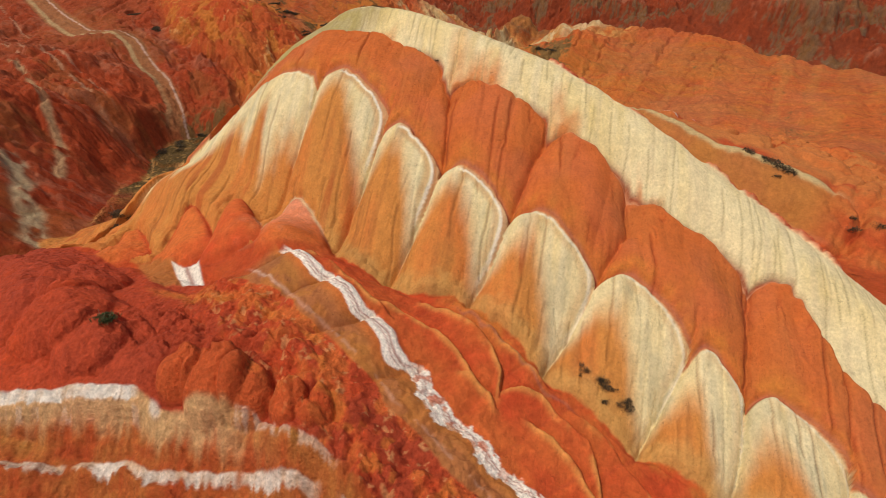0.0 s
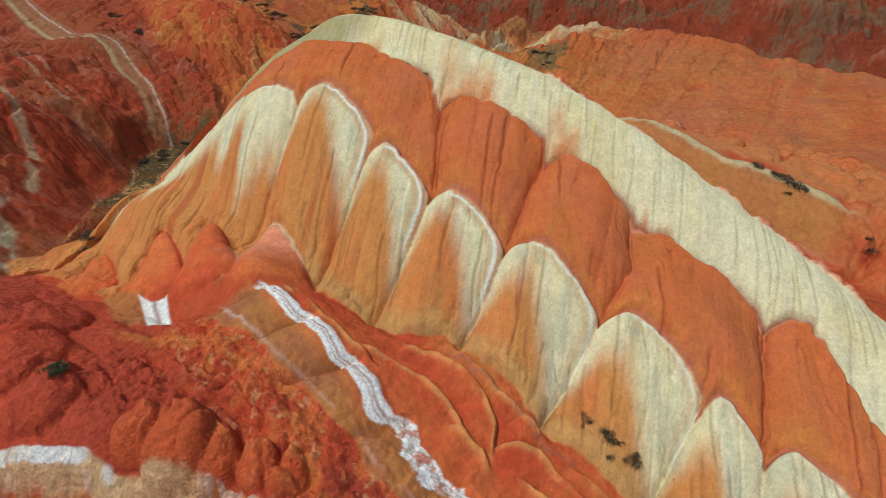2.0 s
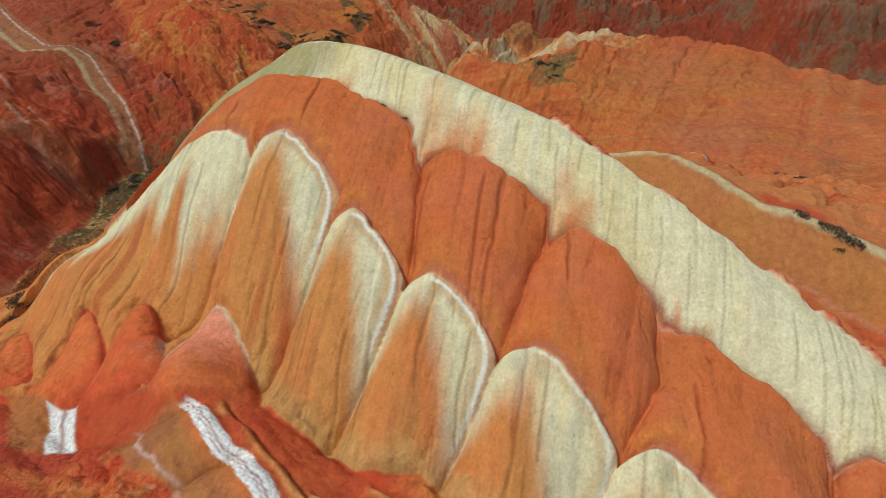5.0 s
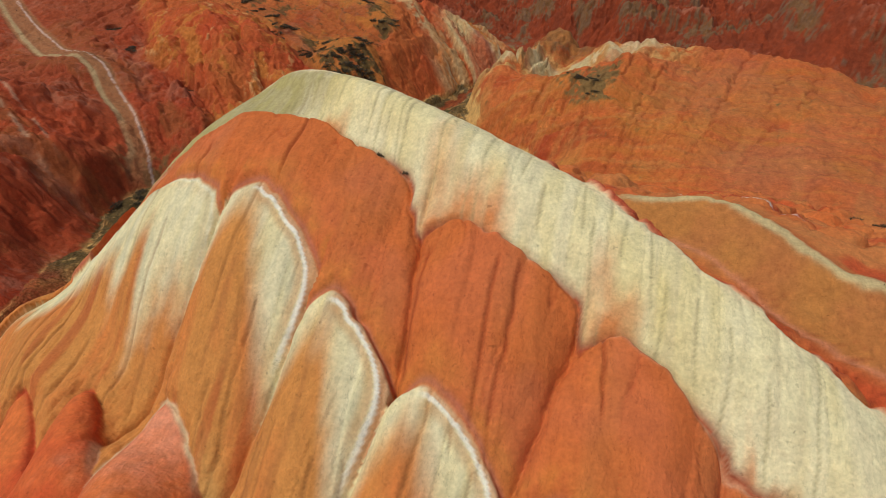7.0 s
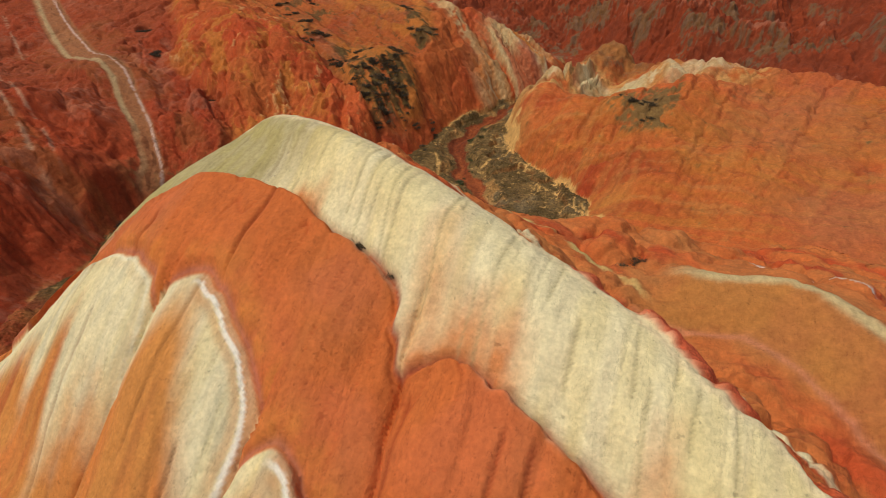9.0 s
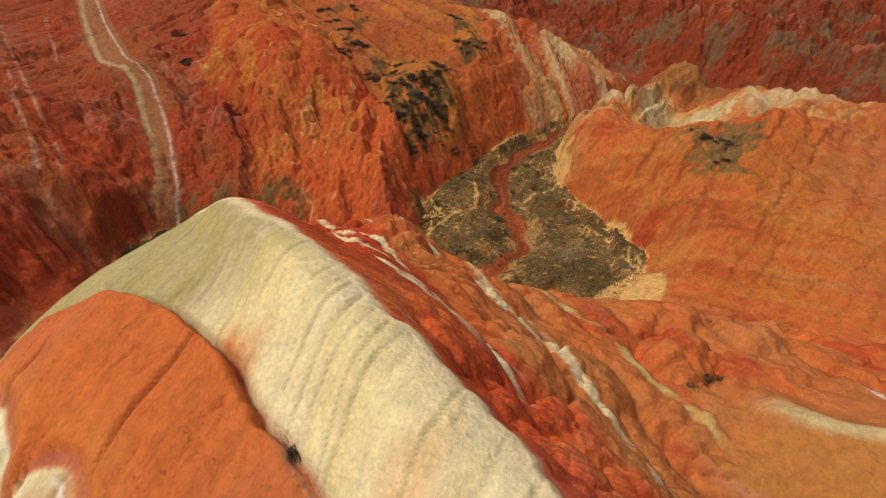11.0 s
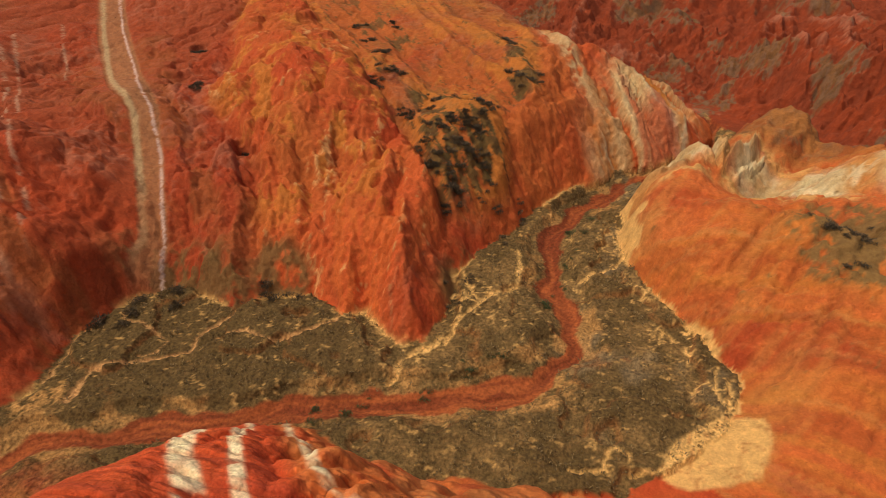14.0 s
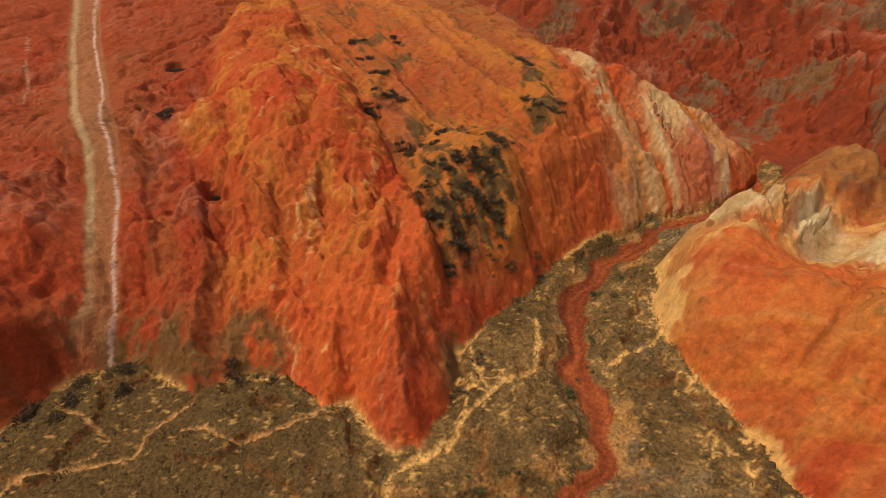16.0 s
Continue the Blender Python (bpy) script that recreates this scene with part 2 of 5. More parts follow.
def hill(s, d):
    """Height, colour and region of the banded hill."""
    z = crom([g[0] for g in GUIDES], [crom(STATIONS, g[1], s) for g in GUIDES], d)
    q = s - 0.55 * d
    n1, n2 = fbm(s * 0.22, d * 0.22, 1), fbm(s * 1.1, d * 1.1, 5)
    rim, back, foot = rim_d(s), back_d(s), foot_d(s, d)
    fi, fw, fw0, gap = facet_coords(s, d)
    li, lw = lobe_coords(s, d)
    tip = np.array(TIP_D + (20,))[fi]
    vn = np.where(fw < fw0, (fw - fw0) / (1 + fw0) * 1.3, (fw - fw0) / (1 - fw0))
    cap = tip + 1.1 * vn ** 2
    cap = np.where(fi == 0, np.interp(s, (-14, -8, -6.4, -4.6, -2.3, 0, 1.4), (20, 15.5, 13.6, 12.2, 11.4, 11.3, 12)), cap)
    cap = np.where(fi < 0, np.where(s < 0, 20.0, 11.5), cap) + 0.12 * vnoise(s * 1.3, d * 0.4, 33)
    in_f = step(-0.25, 0.35, d - cap) * step(0.6, -0.6, d - foot)
    in_o = step(-0.1, 0.3, d - rim) * (1 - step(-0.3, 0.2, d - cap))
    # facets: ribbed shells between creased gullies
    grow = step(0, 4.5, d - cap) * 0.75 + 0.25
    a = np.clip(arch(fw, fw0), 0, 1)
    rill = np.abs(vnoise(q * 1.5, d * 0.16, 12)) 
    z = z + in_f * (grow * (1.75 * a - 1.0) - 0.16 * np.exp(-rill * 16) + 0.05 * n2)
    z = z - 0.42 * np.exp(-((d - cap + 0.25) / 0.28) ** 2) * step(-9, -6, s) * (d > rim + 1) * (d < foot)
    z = z + in_f * 0.35 * step(-3.0, -0.8, d - foot) * (billow(s * 0.8, d * 0.5, 19, 2) - 0.4)
    # orange lobes: broad, with a crisp crease between
    la = np.clip(1 - np.abs(lw) ** 2.4, 0, 1)
    rill_o = np.abs(vnoise(q * 0.95 + 0.3 * n1, d * 0.10, 14))
    z = z + in_o * (1.5 * la - 1.0 - 0.16 * np.exp(-rill_o * 48) + 0.5 * (billow(q * 0.3, d * 0.07, 15, 2, 0.4) - 0.5) + 0.03 * n2)
    z = z - 0.5 * np.exp(-((d - rim) / 0.22) ** 2) * step(-8, -5, s) + 0.16 * np.exp(-((d - rim - 0.5) / 0.35) ** 2) * step(-8, -5, s)
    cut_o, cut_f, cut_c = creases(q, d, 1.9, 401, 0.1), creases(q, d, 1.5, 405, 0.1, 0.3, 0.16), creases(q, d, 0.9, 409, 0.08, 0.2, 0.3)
    z = z - 0.2 * cut_o * in_o - 0.15 * cut_f * in_f
    # creases along the gullies
    crease = np.zeros_like(s)
    for k in range(len(GULLIES)):
        near = np.abs(s - gully_s(k, d) - 0.12 * vnoise(d * 1.3, s * 0 + k, 17))
        top = GULLIES[k][0][0]
        crease = np.maximum(crease, np.exp(-near / 0.2) * step(top - 0.5, top + 1.5, d) * (1 - step(-1, 1.5, d - foot)))
    z = z - 0.6 * crease
    # crest
    in_c = step(-0.2, 0.2, d - back) * (1 - step(-0.2, 0.2, d - rim))
    z = z - 0.08 * cut_c * in_c
    crest_rill = np.abs(vnoise(q * 0.9, d * 0.14, 16))
    z = z + in_c * (-0.10 * np.exp(-crest_rill * 8) + 0.10 * n1 + 0.04 * n2)
    # red band below the facets: small overlapping lobes
    hs_ = s + 0.35 * (d - 26) + 0.15 * n2
    hp, hi_ = hump_phase(hs_)
    hump = (1 - (2 * hp - 1) ** 2) ** 0.6
    stripe = 24.9 + np.array((0.4, 0.4, 0.5, 1.1, 0.4, 0.4, 0.4, 0.4))[hi_] * hp ** 1.6 * step(1.0, 0.86, hp) + np.interp(s, (13, 28, 30, 36, 48), (0, 0, 0.7, 0.8, 0.9)) + 0.12 * vnoise(s * 0.9, s * 0, 41)
    wide = np.interp(s, (12, 15, 24, 27, 34, 48), (0.75, 1.0, 1.25, 1.55, 1.25, 1.3))
    edge_y = np.interp(-7 + 0.751 * s - 0.66 * d, (-40, -30, -21.5, -20.6, -19.6, -16.5, -12.7, -10, -8, -4), (20.0, 19.6, 19.5, 19.0, 18.4, 18.1, 17.4, 16.4, 15.6, 13.0))
    lo_y = edge_y - (60 - 0.66 * s - 0.751 * d) + 0.25 * n1 + 0.1 * n2        # how far below the brink of the lower face
    in_r = step(-0.5, 0.6, d - foot) * (1 - step(-0.6, 0.2, d - stripe))
    q2 = s + 0.25 * d
    rw = np.abs(((q2 / 4.3 + 0.35 * vnoise(q2 * 0.2, d * 0.2, 42)) % 1) * 2 - 1)
    folds = in_r * step(14, 18, s)
    z = z + folds * (0.3 * (1 - rw ** 2.4) - 0.2 + 0.25 * billow(s * 0.5, d * 0.5, 45, 3) + 0.05 * n2)
    fold_rim = np.zeros_like(s)
    for ks, kd, up in FOLDS:
        e = d - np.interp(s, ks, kd) - 0.12 * n2 - 0.18 * vnoise(s * 0.5, s * 0, 40)
        win = step(ks[0] - 0.6, ks[0] + 0.8, s) * step(ks[-1] + 0.6, ks[-1] - 0.8, s) * in_r
        z = z + win * np.where(e > 0, up * 1.15 * step(-0.1, 0.3, e) * np.exp(-np.maximum(e, 0) / 1.3), -0.3 * np.exp(-(e / 0.3) ** 2))
        fold_rim = np.maximum(fold_rim, win * np.exp(-((e - 0.3) / 0.3) ** 2))
    z = z - 0.32 * np.exp(-((d - foot - 0.1) / 0.3) ** 2) * step(12, 15, s)
    dome, high = tip_shape(s, d)[1:]
    z = z + 1.25 * dome - 0.25 * np.exp(-(dome / 0.12) ** 2) * step(-1, 0.2, d - foot) * step(16, 12, s) * step(35, 31, d)
    z = z - 0.05 * dome * np.exp(-np.abs(vnoise(q * 1.5, d * 0.2, 46)) * 10)
    # stripe ridge, brown band and rough bench
    in_s = step(-0.5, 0.35, d - stripe) * (1 - step(28.6, 30.6, d)) * step(11, 14, s)
    z = z + in_s * (np.interp(s, (27, 30), (1.35, 0.7)) * hump - 0.55 + 0.22 * step(26, 30, s) * (billow(s * 1.5, d * 1.5, 48, 2) - 0.5) + 0.35 * step(27, 28, d) * (billow(s * 0.7, d * 0.7, 49, 3) - 0.4) + 0.06 * n2)
    in_b = step(28.8, 31.0, d)
    lump = billow(s * 0.14 + 0.1 * n1, d * 0.14, 51, 2, 0.45) - 0.5
    pitted = np.exp(-(((s - 15.5) / 6.0) ** 4 + ((d - 35.0 + 0.45 * (s - 15.5)) / 2.6) ** 4))
    slough = step(9, 14, s + 2 * n1) * step(6.4, 3.2, d - 29 + 1.5 * n1) * step(28.2, 29.2, d)
    rough = np.clip(0.25 + pitted + slough, 0, 1)
    z = z + in_b * (1.5 * lump + 0.35 * (1 - rough) * (billow(s * 0.4, d * 0.4, 50, 2) - 0.5) + rough * (0.8 * (billow(s * 0.8, d * 0.8, 53, 3) - 0.5) + 0.34 * fbm(s * 2.0, d * 2.0, 54, 3)))
    z = z - pitted * 0.28 * step(0.35, 0.6, vnoise(s * 1.3, d * 1.3, 92))
    dome_in = np.zeros_like(s)
    for cs, cd, r, up in DOMES:
        rr = ((s - cs + 0.25 * n2) ** 2 + ((d - cd) * 0.9 + 0.2 * n1) ** 2) / r ** 2
        z = z + up * np.sqrt(np.clip(1 - rr, 0, 1)) - 0.18 * np.exp(-((np.sqrt(rr) - 1.06) / 0.12) ** 2)
        dome_in = np.maximum(dome_in, step(1.08, 0.9, rr))
    face_in = step(-0.05, 0.3, lo_y) * step(37, 33, s) * step(24, 26, d)
    z = z + face_in * (-0.45 * step(0.7, 1.5, lo_y) - 0.7 * step(1.0, 2.6, lo_y) + 0.55 * np.exp(-((lo_y - 4.3) / 0.5) ** 2) + 0.8 * step(0.6, 2.0, lo_y) * step(4.2, 2.8, lo_y) * (billow(s * 0.3 - d * 0.26, lo_y * 0.4, 93, 2) - 0.45) - 0.14 * np.exp(-np.abs(vnoise(s * 1.1 - d * 0.97, lo_y * 0.3, 94)) * 7))
    # back slope: rills down the fall line
    in_k = 1 - step(-0.5, 0.1, d - back)
    qb = s + 0.9 * d
    upper_k = step(-26, -17, d)
    cut_k = creases(qb + 0.5 * n1, d, 0.75, 413, 0.09, 0.3, 0.3) * in_k * upper_k
    z = z - 0.14 * cut_k
    z = z - 1.6 * step(0.1, -2.2, d - back) * step(3, 10, s) * step(-30, -12, d)
    z = z + in_k * upper_k * (-0.42 * np.exp(-np.abs(vnoise(qb * 0.5 + 0.5 * n1, d * 0.12, 61)) * 6) - 0.24 * np.exp(-np.abs(vnoise(qb * 1.1 + 0.4 * n1, d * 0.16, 60)) * 5) - 0.10 * np.exp(-np.abs(vnoise(qb * 1.9 + 0.5 * n1, d * 0.35, 64)) * 6))
    z = z + in_k * (0.9 * step(-4, -12, d) * (ridged(qb * 0.11, d * 0.07, 62) - 0.65)
                    + (step(-5, -10, d) * (1 - step(0, 8, s)) + step(-2.6, -4.5, d) * step(0, 8, s)) * (1 - 0.85 * step(9, 13, s) * step(48, 42, s) * step(-17, -20, d) * step(-36, -31, d)) * (2.6 * billow(s * 0.24 + 0.15 * n2, d * 0.2, 63, 3, 0.4) - 1.3) + 0.06 * n2)
    knob = step(0, -6, s) * step(-1.0, -3.0, d) * step(-14, -9, d)
    z = z - 0.5 * step(2, -4, s) * np.exp(-((d + 4.0) / 2.2) ** 2) + 0.7 * step(3, -4, s) * np.exp(-((d + 11.5) / 2.6) ** 2) + knob * (1.5 * billow(s * 0.3 + 0.2 * n2, d * 0.22, 77, 3) - 0.7)
    tan_d = np.interp(s, (8, 14, 18, 23, 28, 31, 36, 46), (-24, -25.7, -28.6, -28.4, -26.2, -26, -26.6, -27)) + 0.4 * n1
    tan_in = step(9, 13, s) * step(48, 42, s)
    z = z + 1.3 * tan_in * np.exp(-np.where(d > tan_d, (d - tan_d) / 4.0, (tan_d - d) / 1.8) ** 2)

    # colours
    col = np.zeros(np.shape(s) + (3,))
    col[:] = RED
    reg = np.full(np.shape(s), 63)
    # cream crest
    cream = mix(CREAM, CREAM_Y, np.clip(0.18 + 0.55 * fbm(q * 0.25, d * 0.2, 21) + 0.25 * vnoise(q * 1.3, d * 0.3, 22) + 0.35 * step(4, -6, s), 0, 0.85))
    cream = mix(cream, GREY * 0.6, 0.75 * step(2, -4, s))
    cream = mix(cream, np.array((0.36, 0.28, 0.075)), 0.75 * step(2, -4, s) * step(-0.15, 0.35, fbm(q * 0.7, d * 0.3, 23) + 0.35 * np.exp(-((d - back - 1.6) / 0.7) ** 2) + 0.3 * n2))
    cream = mix(cream, GREY * 0.95, 0.3 * step(0.0, 0.5, fbm(q * 1.6, d * 0.22, 20) + 0.3 * n2))
    fade = np.zeros_like(s)                       # rust washed into the cream above the orange lobes
    for c, w, h in ((13.4, 3.2, 5.2), (15.6, 2.4, 3.4), (24.5, 2.0, 3.4), (1.7, 1.6, 1.8), (33.5, 1.5, 1.2)):
        fade = np.maximum(fade, np.clip(1 - np.abs((q + 0.9 - c) / w) ** 2, 0, 1) * step(-h, -0.1, d - rim + 1.1 * fbm(q * 0.9, d * 0.25, 18, 3)))
    cream = mix(cream, mix(ORANGE, TAN, 0.35) * 1.1, 0.9 * np.clip(fade + 0.4 * fade * n2, 0, 1))
    cut_e = creases(q, d, 0.5, 449, 0.08, 0.2, 0.3) * step(2, -3, s)
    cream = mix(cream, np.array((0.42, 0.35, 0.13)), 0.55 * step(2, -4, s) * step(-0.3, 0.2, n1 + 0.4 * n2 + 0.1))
    # crest creases browned: shade put into the colour
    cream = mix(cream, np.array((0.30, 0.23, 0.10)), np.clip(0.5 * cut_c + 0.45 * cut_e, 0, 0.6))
    # orange lobes
    orange = mix(ORANGE * 1.02, BROWN * 1.15, np.clip(0.1 + 0.5 * fbm(q * 0.5, d * 0.2, 24), 0, 0.45))
    # shade of the lobe rills painted in as darker red
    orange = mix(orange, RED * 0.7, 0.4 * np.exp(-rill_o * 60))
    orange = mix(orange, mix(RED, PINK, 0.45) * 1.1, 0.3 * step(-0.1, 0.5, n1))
    # painted shade in the lobe creases, over the cut itself
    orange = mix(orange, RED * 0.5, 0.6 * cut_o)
    orange = mix(orange, OCHRE, np.clip(0.5 * step(-2.4, -0.3, d - cap) * (0.5 + n2), 0, 0.6))
    # tan and cream facets
    v = fw - fw0
    apex = np.array(APEX + (9,))[fi]
    edge = apex * 0.8 + np.where(v < 0, np.where(fi > 3, 3.0, 5.0) * np.abs(v) ** 2.6, np.where(fi > 4, 5.2, np.where(fi > 3, 5.0, 4.6)) * np.abs(v)) + 0.8 * fbm(q * 0.6, d * 0.1, 26) + 0.25 * n2
    edge = np.where(fi == 0, 5.8 + 2.6 * vnoise(q * 0.62 + 0.3, d * 0.02, 28) + 0.4 * step(-4, -9, s) + 0.8 * n2, edge)
    tanness = step(-1.9, 2.1, (d - cap) - edge + 0.35 * fbm(q * 2.0, d * 0.5, 35, 3))
    tanness = np.where((fi < 0) & (s < 0), 1.0, tanness)
    tan = mix(TAN * 1.06, ORANGE * 1.15, np.clip(0.25 + 0.7 * fbm(q * 0.4, d * 0.14, 29) + 0.2 * n2, 0, 0.7))
    tan = mix(tan, BROWN * 0.95, 0.5 * step(0.1, 0.5, fbm(q * 1.3, d * 0.13, 36)))
    tan = mix(tan, RED * 0.8, np.clip(0.9 * step(0.55, 0.85, vnoise(q * 0.8, d * 0.09, 30)) , 0, 0.45))
    pale = mix(CREAM * np.array((0.96, 0.97, 1.0)), CREAM_Y, np.clip(0.15 + 0.4 * fbm(q * 1.2, d * 0.1, 31), 0, 0.5))
    pale = mix(pale, np.array((0.47, 0.42, 0.25)), np.clip(0.7 * step(-0.05, 0.6, fbm(q * 1.1, d * 0.3, 34, 4) + 0.25 * n2), 0, 0.5))
    pale = mix(pale, np.array((0.34, 0.27, 0.14)), 0.5 * np.exp(-(((d - cap - 1.0) / 0.5) ** 2 + ((fw - fw0 + 0.02) / 0.12) ** 2)) * step(0.5, 1.5, fi))
    facet = mix(pale, tan, tanness)
    # facet creases darkened in colour where the cuts lie in shade
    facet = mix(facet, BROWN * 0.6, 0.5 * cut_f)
    rho = -0.5 * np.log(np.exp(-np.clip(d - cap, -2, 9) / 0.5) + np.exp(-np.clip(0.8 * gap + 0.1, 0, 9) / 0.5)) + 0.06 * n2           # depth inside the upper and outer edge
    rimmed = np.array((0.25, 1.0, 1.0, 0.9, 0.6, 0.5, 0.45, 0.3, 0))[fi] * step(-0.3, 0.0, v) * step(5.6, 2.6, d - cap + n2)
    inset = np.array((0.1, 0.36, 0.34, 0.26, 0.1, 0.08, 0.08, 0.08, 0))[fi]
    facet = mix(facet, mix(PINK, TAN, 0.45), 0.7 * rimmed * step(0.06, -0.04, rho - inset))
    facet = mix(facet, WHITE * 1.02, 0.75 * rimmed * step(-0.06, 0.03, rho - inset) * step(0.24, 0.15, rho - inset))
    facet = mix(facet, mix(BROWN, TAN, 0.5) * 1.1, 0.45 * rimmed * step(0.2, 0.32, rho - inset) * step(0.9, 0.45, rho - inset))
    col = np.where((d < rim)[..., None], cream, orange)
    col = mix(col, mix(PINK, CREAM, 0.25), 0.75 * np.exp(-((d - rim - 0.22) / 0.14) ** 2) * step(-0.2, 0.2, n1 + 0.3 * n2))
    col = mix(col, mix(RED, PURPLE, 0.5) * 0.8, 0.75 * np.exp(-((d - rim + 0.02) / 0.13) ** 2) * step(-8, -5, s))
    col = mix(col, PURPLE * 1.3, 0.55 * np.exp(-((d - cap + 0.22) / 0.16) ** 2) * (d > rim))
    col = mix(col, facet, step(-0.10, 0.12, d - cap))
    reg[:] = 10
    m = d >= rim
    reg[m] = 11 + li[m]
    m = d >= cap
    reg[m] = 30 + np.maximum(fi[m], 0)
    # pale crumbly foot of the facets
    col = mix(col, mix(TAN * 0.85, CREAM_Y, 0.4), 0.55 * step(-2.2, -0.6, d - foot + 0.8 * n2) * step(9, 13, s))
    # red band
    red = mix(RED * 1.05, ORANGE, np.clip(0.35 + 0.7 * fbm(s * 0.4, d * 0.4, 44), 0, 0.8))
    red = mix(red, mix(SAND, OCHRE, 0.5) * 1.1, 0.6 * fold_rim * step(-0.45, 0.1, fbm(s * 0.5, d * 0.5, 39) + 0.35 * n2))
    red = mix(red, mix(OCHRE, TAN, 0.4), 0.55 * step(2.2, 0.3, d - foot) * step(24, 27, s) * step(-0.2, 0.3, n1 + 0.4 * n2 + 0.2))
    red = mix(red, PURPLE * 1.1, 0.6 * np.exp(-((d - foot - 0.95 - 0.2 * n2) / 0.12) ** 2) * step(26, 28, s) * step(40, 36, s))
    # crease shade between the folds, painted with the deep red
    red = mix(red, DEEP * 1.3, 0.3 * step(0.93, 1.0, rw) * step(14, 18, s))
    tipc = mix(RED * 1.25, ORANGE * 1.15, np.clip(0.7 + n1 + 0.4 * high, 0, 1))
    third = step(4.2, 5.4, s - 0.25 * (d - 20)) * step(16, 14, s)
    tipc = mix(tipc, PINK * 1.35, third * np.clip(1.25 * high - 0.05 + 0.35 * n2, 0, 0.9))
    red = mix(red, tipc, 0.95 * np.clip(dome * 2.5, 0, 1) * step(16, 13, s))
    red = mix(red, RED * 0.9, 0.6 * (1 - np.clip(dome * 2.5, 0, 1)) * step(16, 12, s))
    red = mix(red, CREAM * 0.9, third * 0.7 * np.exp(-((d - foot - 0.15) / 0.22) ** 2) * np.clip(high * 2, 0, 1))
    m = d >= foot
    col = mix(col, red, step(-0.07, 0.07, d - foot))
    reg[m] = np.where(s[m] < 11.5, 50 + (s[m] > -3).astype(int) + (s[m] > 3.4), 60)
    # stripe
    has = step(12.6, 13.2, s) * step(52, 46, s)
    e = (d - stripe) / wide
    broken = step(26.5, 29.5, s)
    crumble = 0.06 * n2 + broken * (0.32 * fbm(s * 1.1, d * 1.1, 46, 3) + 0.16 * fbm(s * 3.2, d * 3.2, 48, 2))
    ws = step(-0.05, 0.06, e + crumble) * (1 - step(0.94, 1.04, e + 1.2 * crumble)) * (1 - 0.75 * broken * step(0.12, 0.3, fbm(s * 1.6, d * 1.6, 95, 3)) * step(40, 34, s))
    seam_w = 0.45 + 0.08 * vnoise(s * 0.5, s * 0, 96)
    line = np.maximum(np.exp(-((e - seam_w + crumble) / 0.07) ** 2), 0.8 * np.exp(-((e - seam_w - 0.2 + crumble + 0.05 * n2) / 0.05) ** 2))
    below = mix(mix(BROWN * 0.95, ORANGE, np.clip(0.25 + 0.8 * fbm(s * 0.25, d * 0.3, 38) + 0.3 * n2, 0, 0.8)), TAN * 0.95, np.clip(0.45 + 0.6 * fbm(s * 0.35, d * 0.35, 47), 0, 0.9))
    below = mix(below, ORANGE * 1.05, 0.7 * step(1.9, 1.05, e) * step(28.5, 26, s) * hump)
    below = mix(below, mix(BROWN, PURPLE, 0.4), 0.55 * step(1.2, 2.0, e) * step(-0.3, 0.2, n2 + n1 + 0.15))
    pale_line = d - 28.3 - 0.5 * hump - 0.25 * n2
    below = mix(below, mix(WHITE, PINK, 0.5), np.interp(s, (15, 19), (0.6, 0.25)) * np.exp(-(pale_line / 0.14) ** 2) * step(-0.1, 0.15, fbm(s * 1.1, d * 1.1, 59) + 0.35 * step(20, 16, s)))
    col = mix(col, below, step(0.6, 0.9, e) * step(11.5, 13, s))
    col = mix(col, mix(WHITE * 1.04, PURPLE * 1.1, 0.8 * line), ws * has)
    ps, pd = s + 0.12 * n2, d + 0.12 * n1
    patch = soft_in([(2.6, 31.2), (5.7, 29.9), (9.2, 31.5), (8.0, 32.7)], ps, pd, 0.1)
    seam = along([(3.9, 30.5), (9.0, 32.2)], ps, pd)[0]
    mound = soft_in([(-2.0, 32.9), (2.4, 31.0), (8.2, 32.6), (5.4, 34.0)], ps, pd, 0.3)
    reg[(e > 0.5) & (s > 12.8)] = 62
    reg[(e > -0.05) & (e < 1.04) & (s > 12.8) & (s < 48)] = 61
    # rough red bench
    bd = np.interp(s, (-20, 4, 9, 14, 17, 30), (37, 33.4, 31.6, 29.4, 28.7, 28.9)) + 0.5 * hump * step(12, 15, s) + 0.35 * n1 + 0.25 * n2
    # deeper red towards low s paints the weaker light at that end
    bench = mix(RED * 1.12, DEEP * 1.35, np.clip(0.35 + 0.8 * fbm(s * 0.2, d * 0.2, 55) + 0.25 * step(8, 0, s) + 0.25 * n2, 0, 1))
    # domes lighter, bench around them darker: painted shading to bring out their form
    bench = mix(bench, mix(RED, ORANGE, 0.5) * 1.05, 0.75 * dome_in * step(14, 17, s))
    bench = mix(bench, DEEP * 1.1, 0.5 * step(13, 16, s) * step(33, 35, d + 0.4 * (s - 20)) * (1 - dome_in))
    bench = mix(bench, DEEP * 0.85, 0.5 * pitted * step(0.0, 0.4, fbm(s * 1.2, d * 1.2, 97, 3)))
    hot = step(-0.05, 0.2, fbm(s * 0.55, d * 0.55, 56) + 0.5 * n2 + 0.25 * step(6, 2, d - bd) - 0.1)
    bench = mix(bench, mix(RED * 1.15, ORANGE * 1.15, np.clip(0.5 + 1.5 * n2, 0, 1)), 0.8 * slough * hot)
    bench = mix(bench, mix(OCHRE, ORANGE, 0.5) * 1.1, 0.5 * slough * step(0.28, 0.4, fbm(s * 0.9, d * 0.9, 89) + 0.3 * n2))
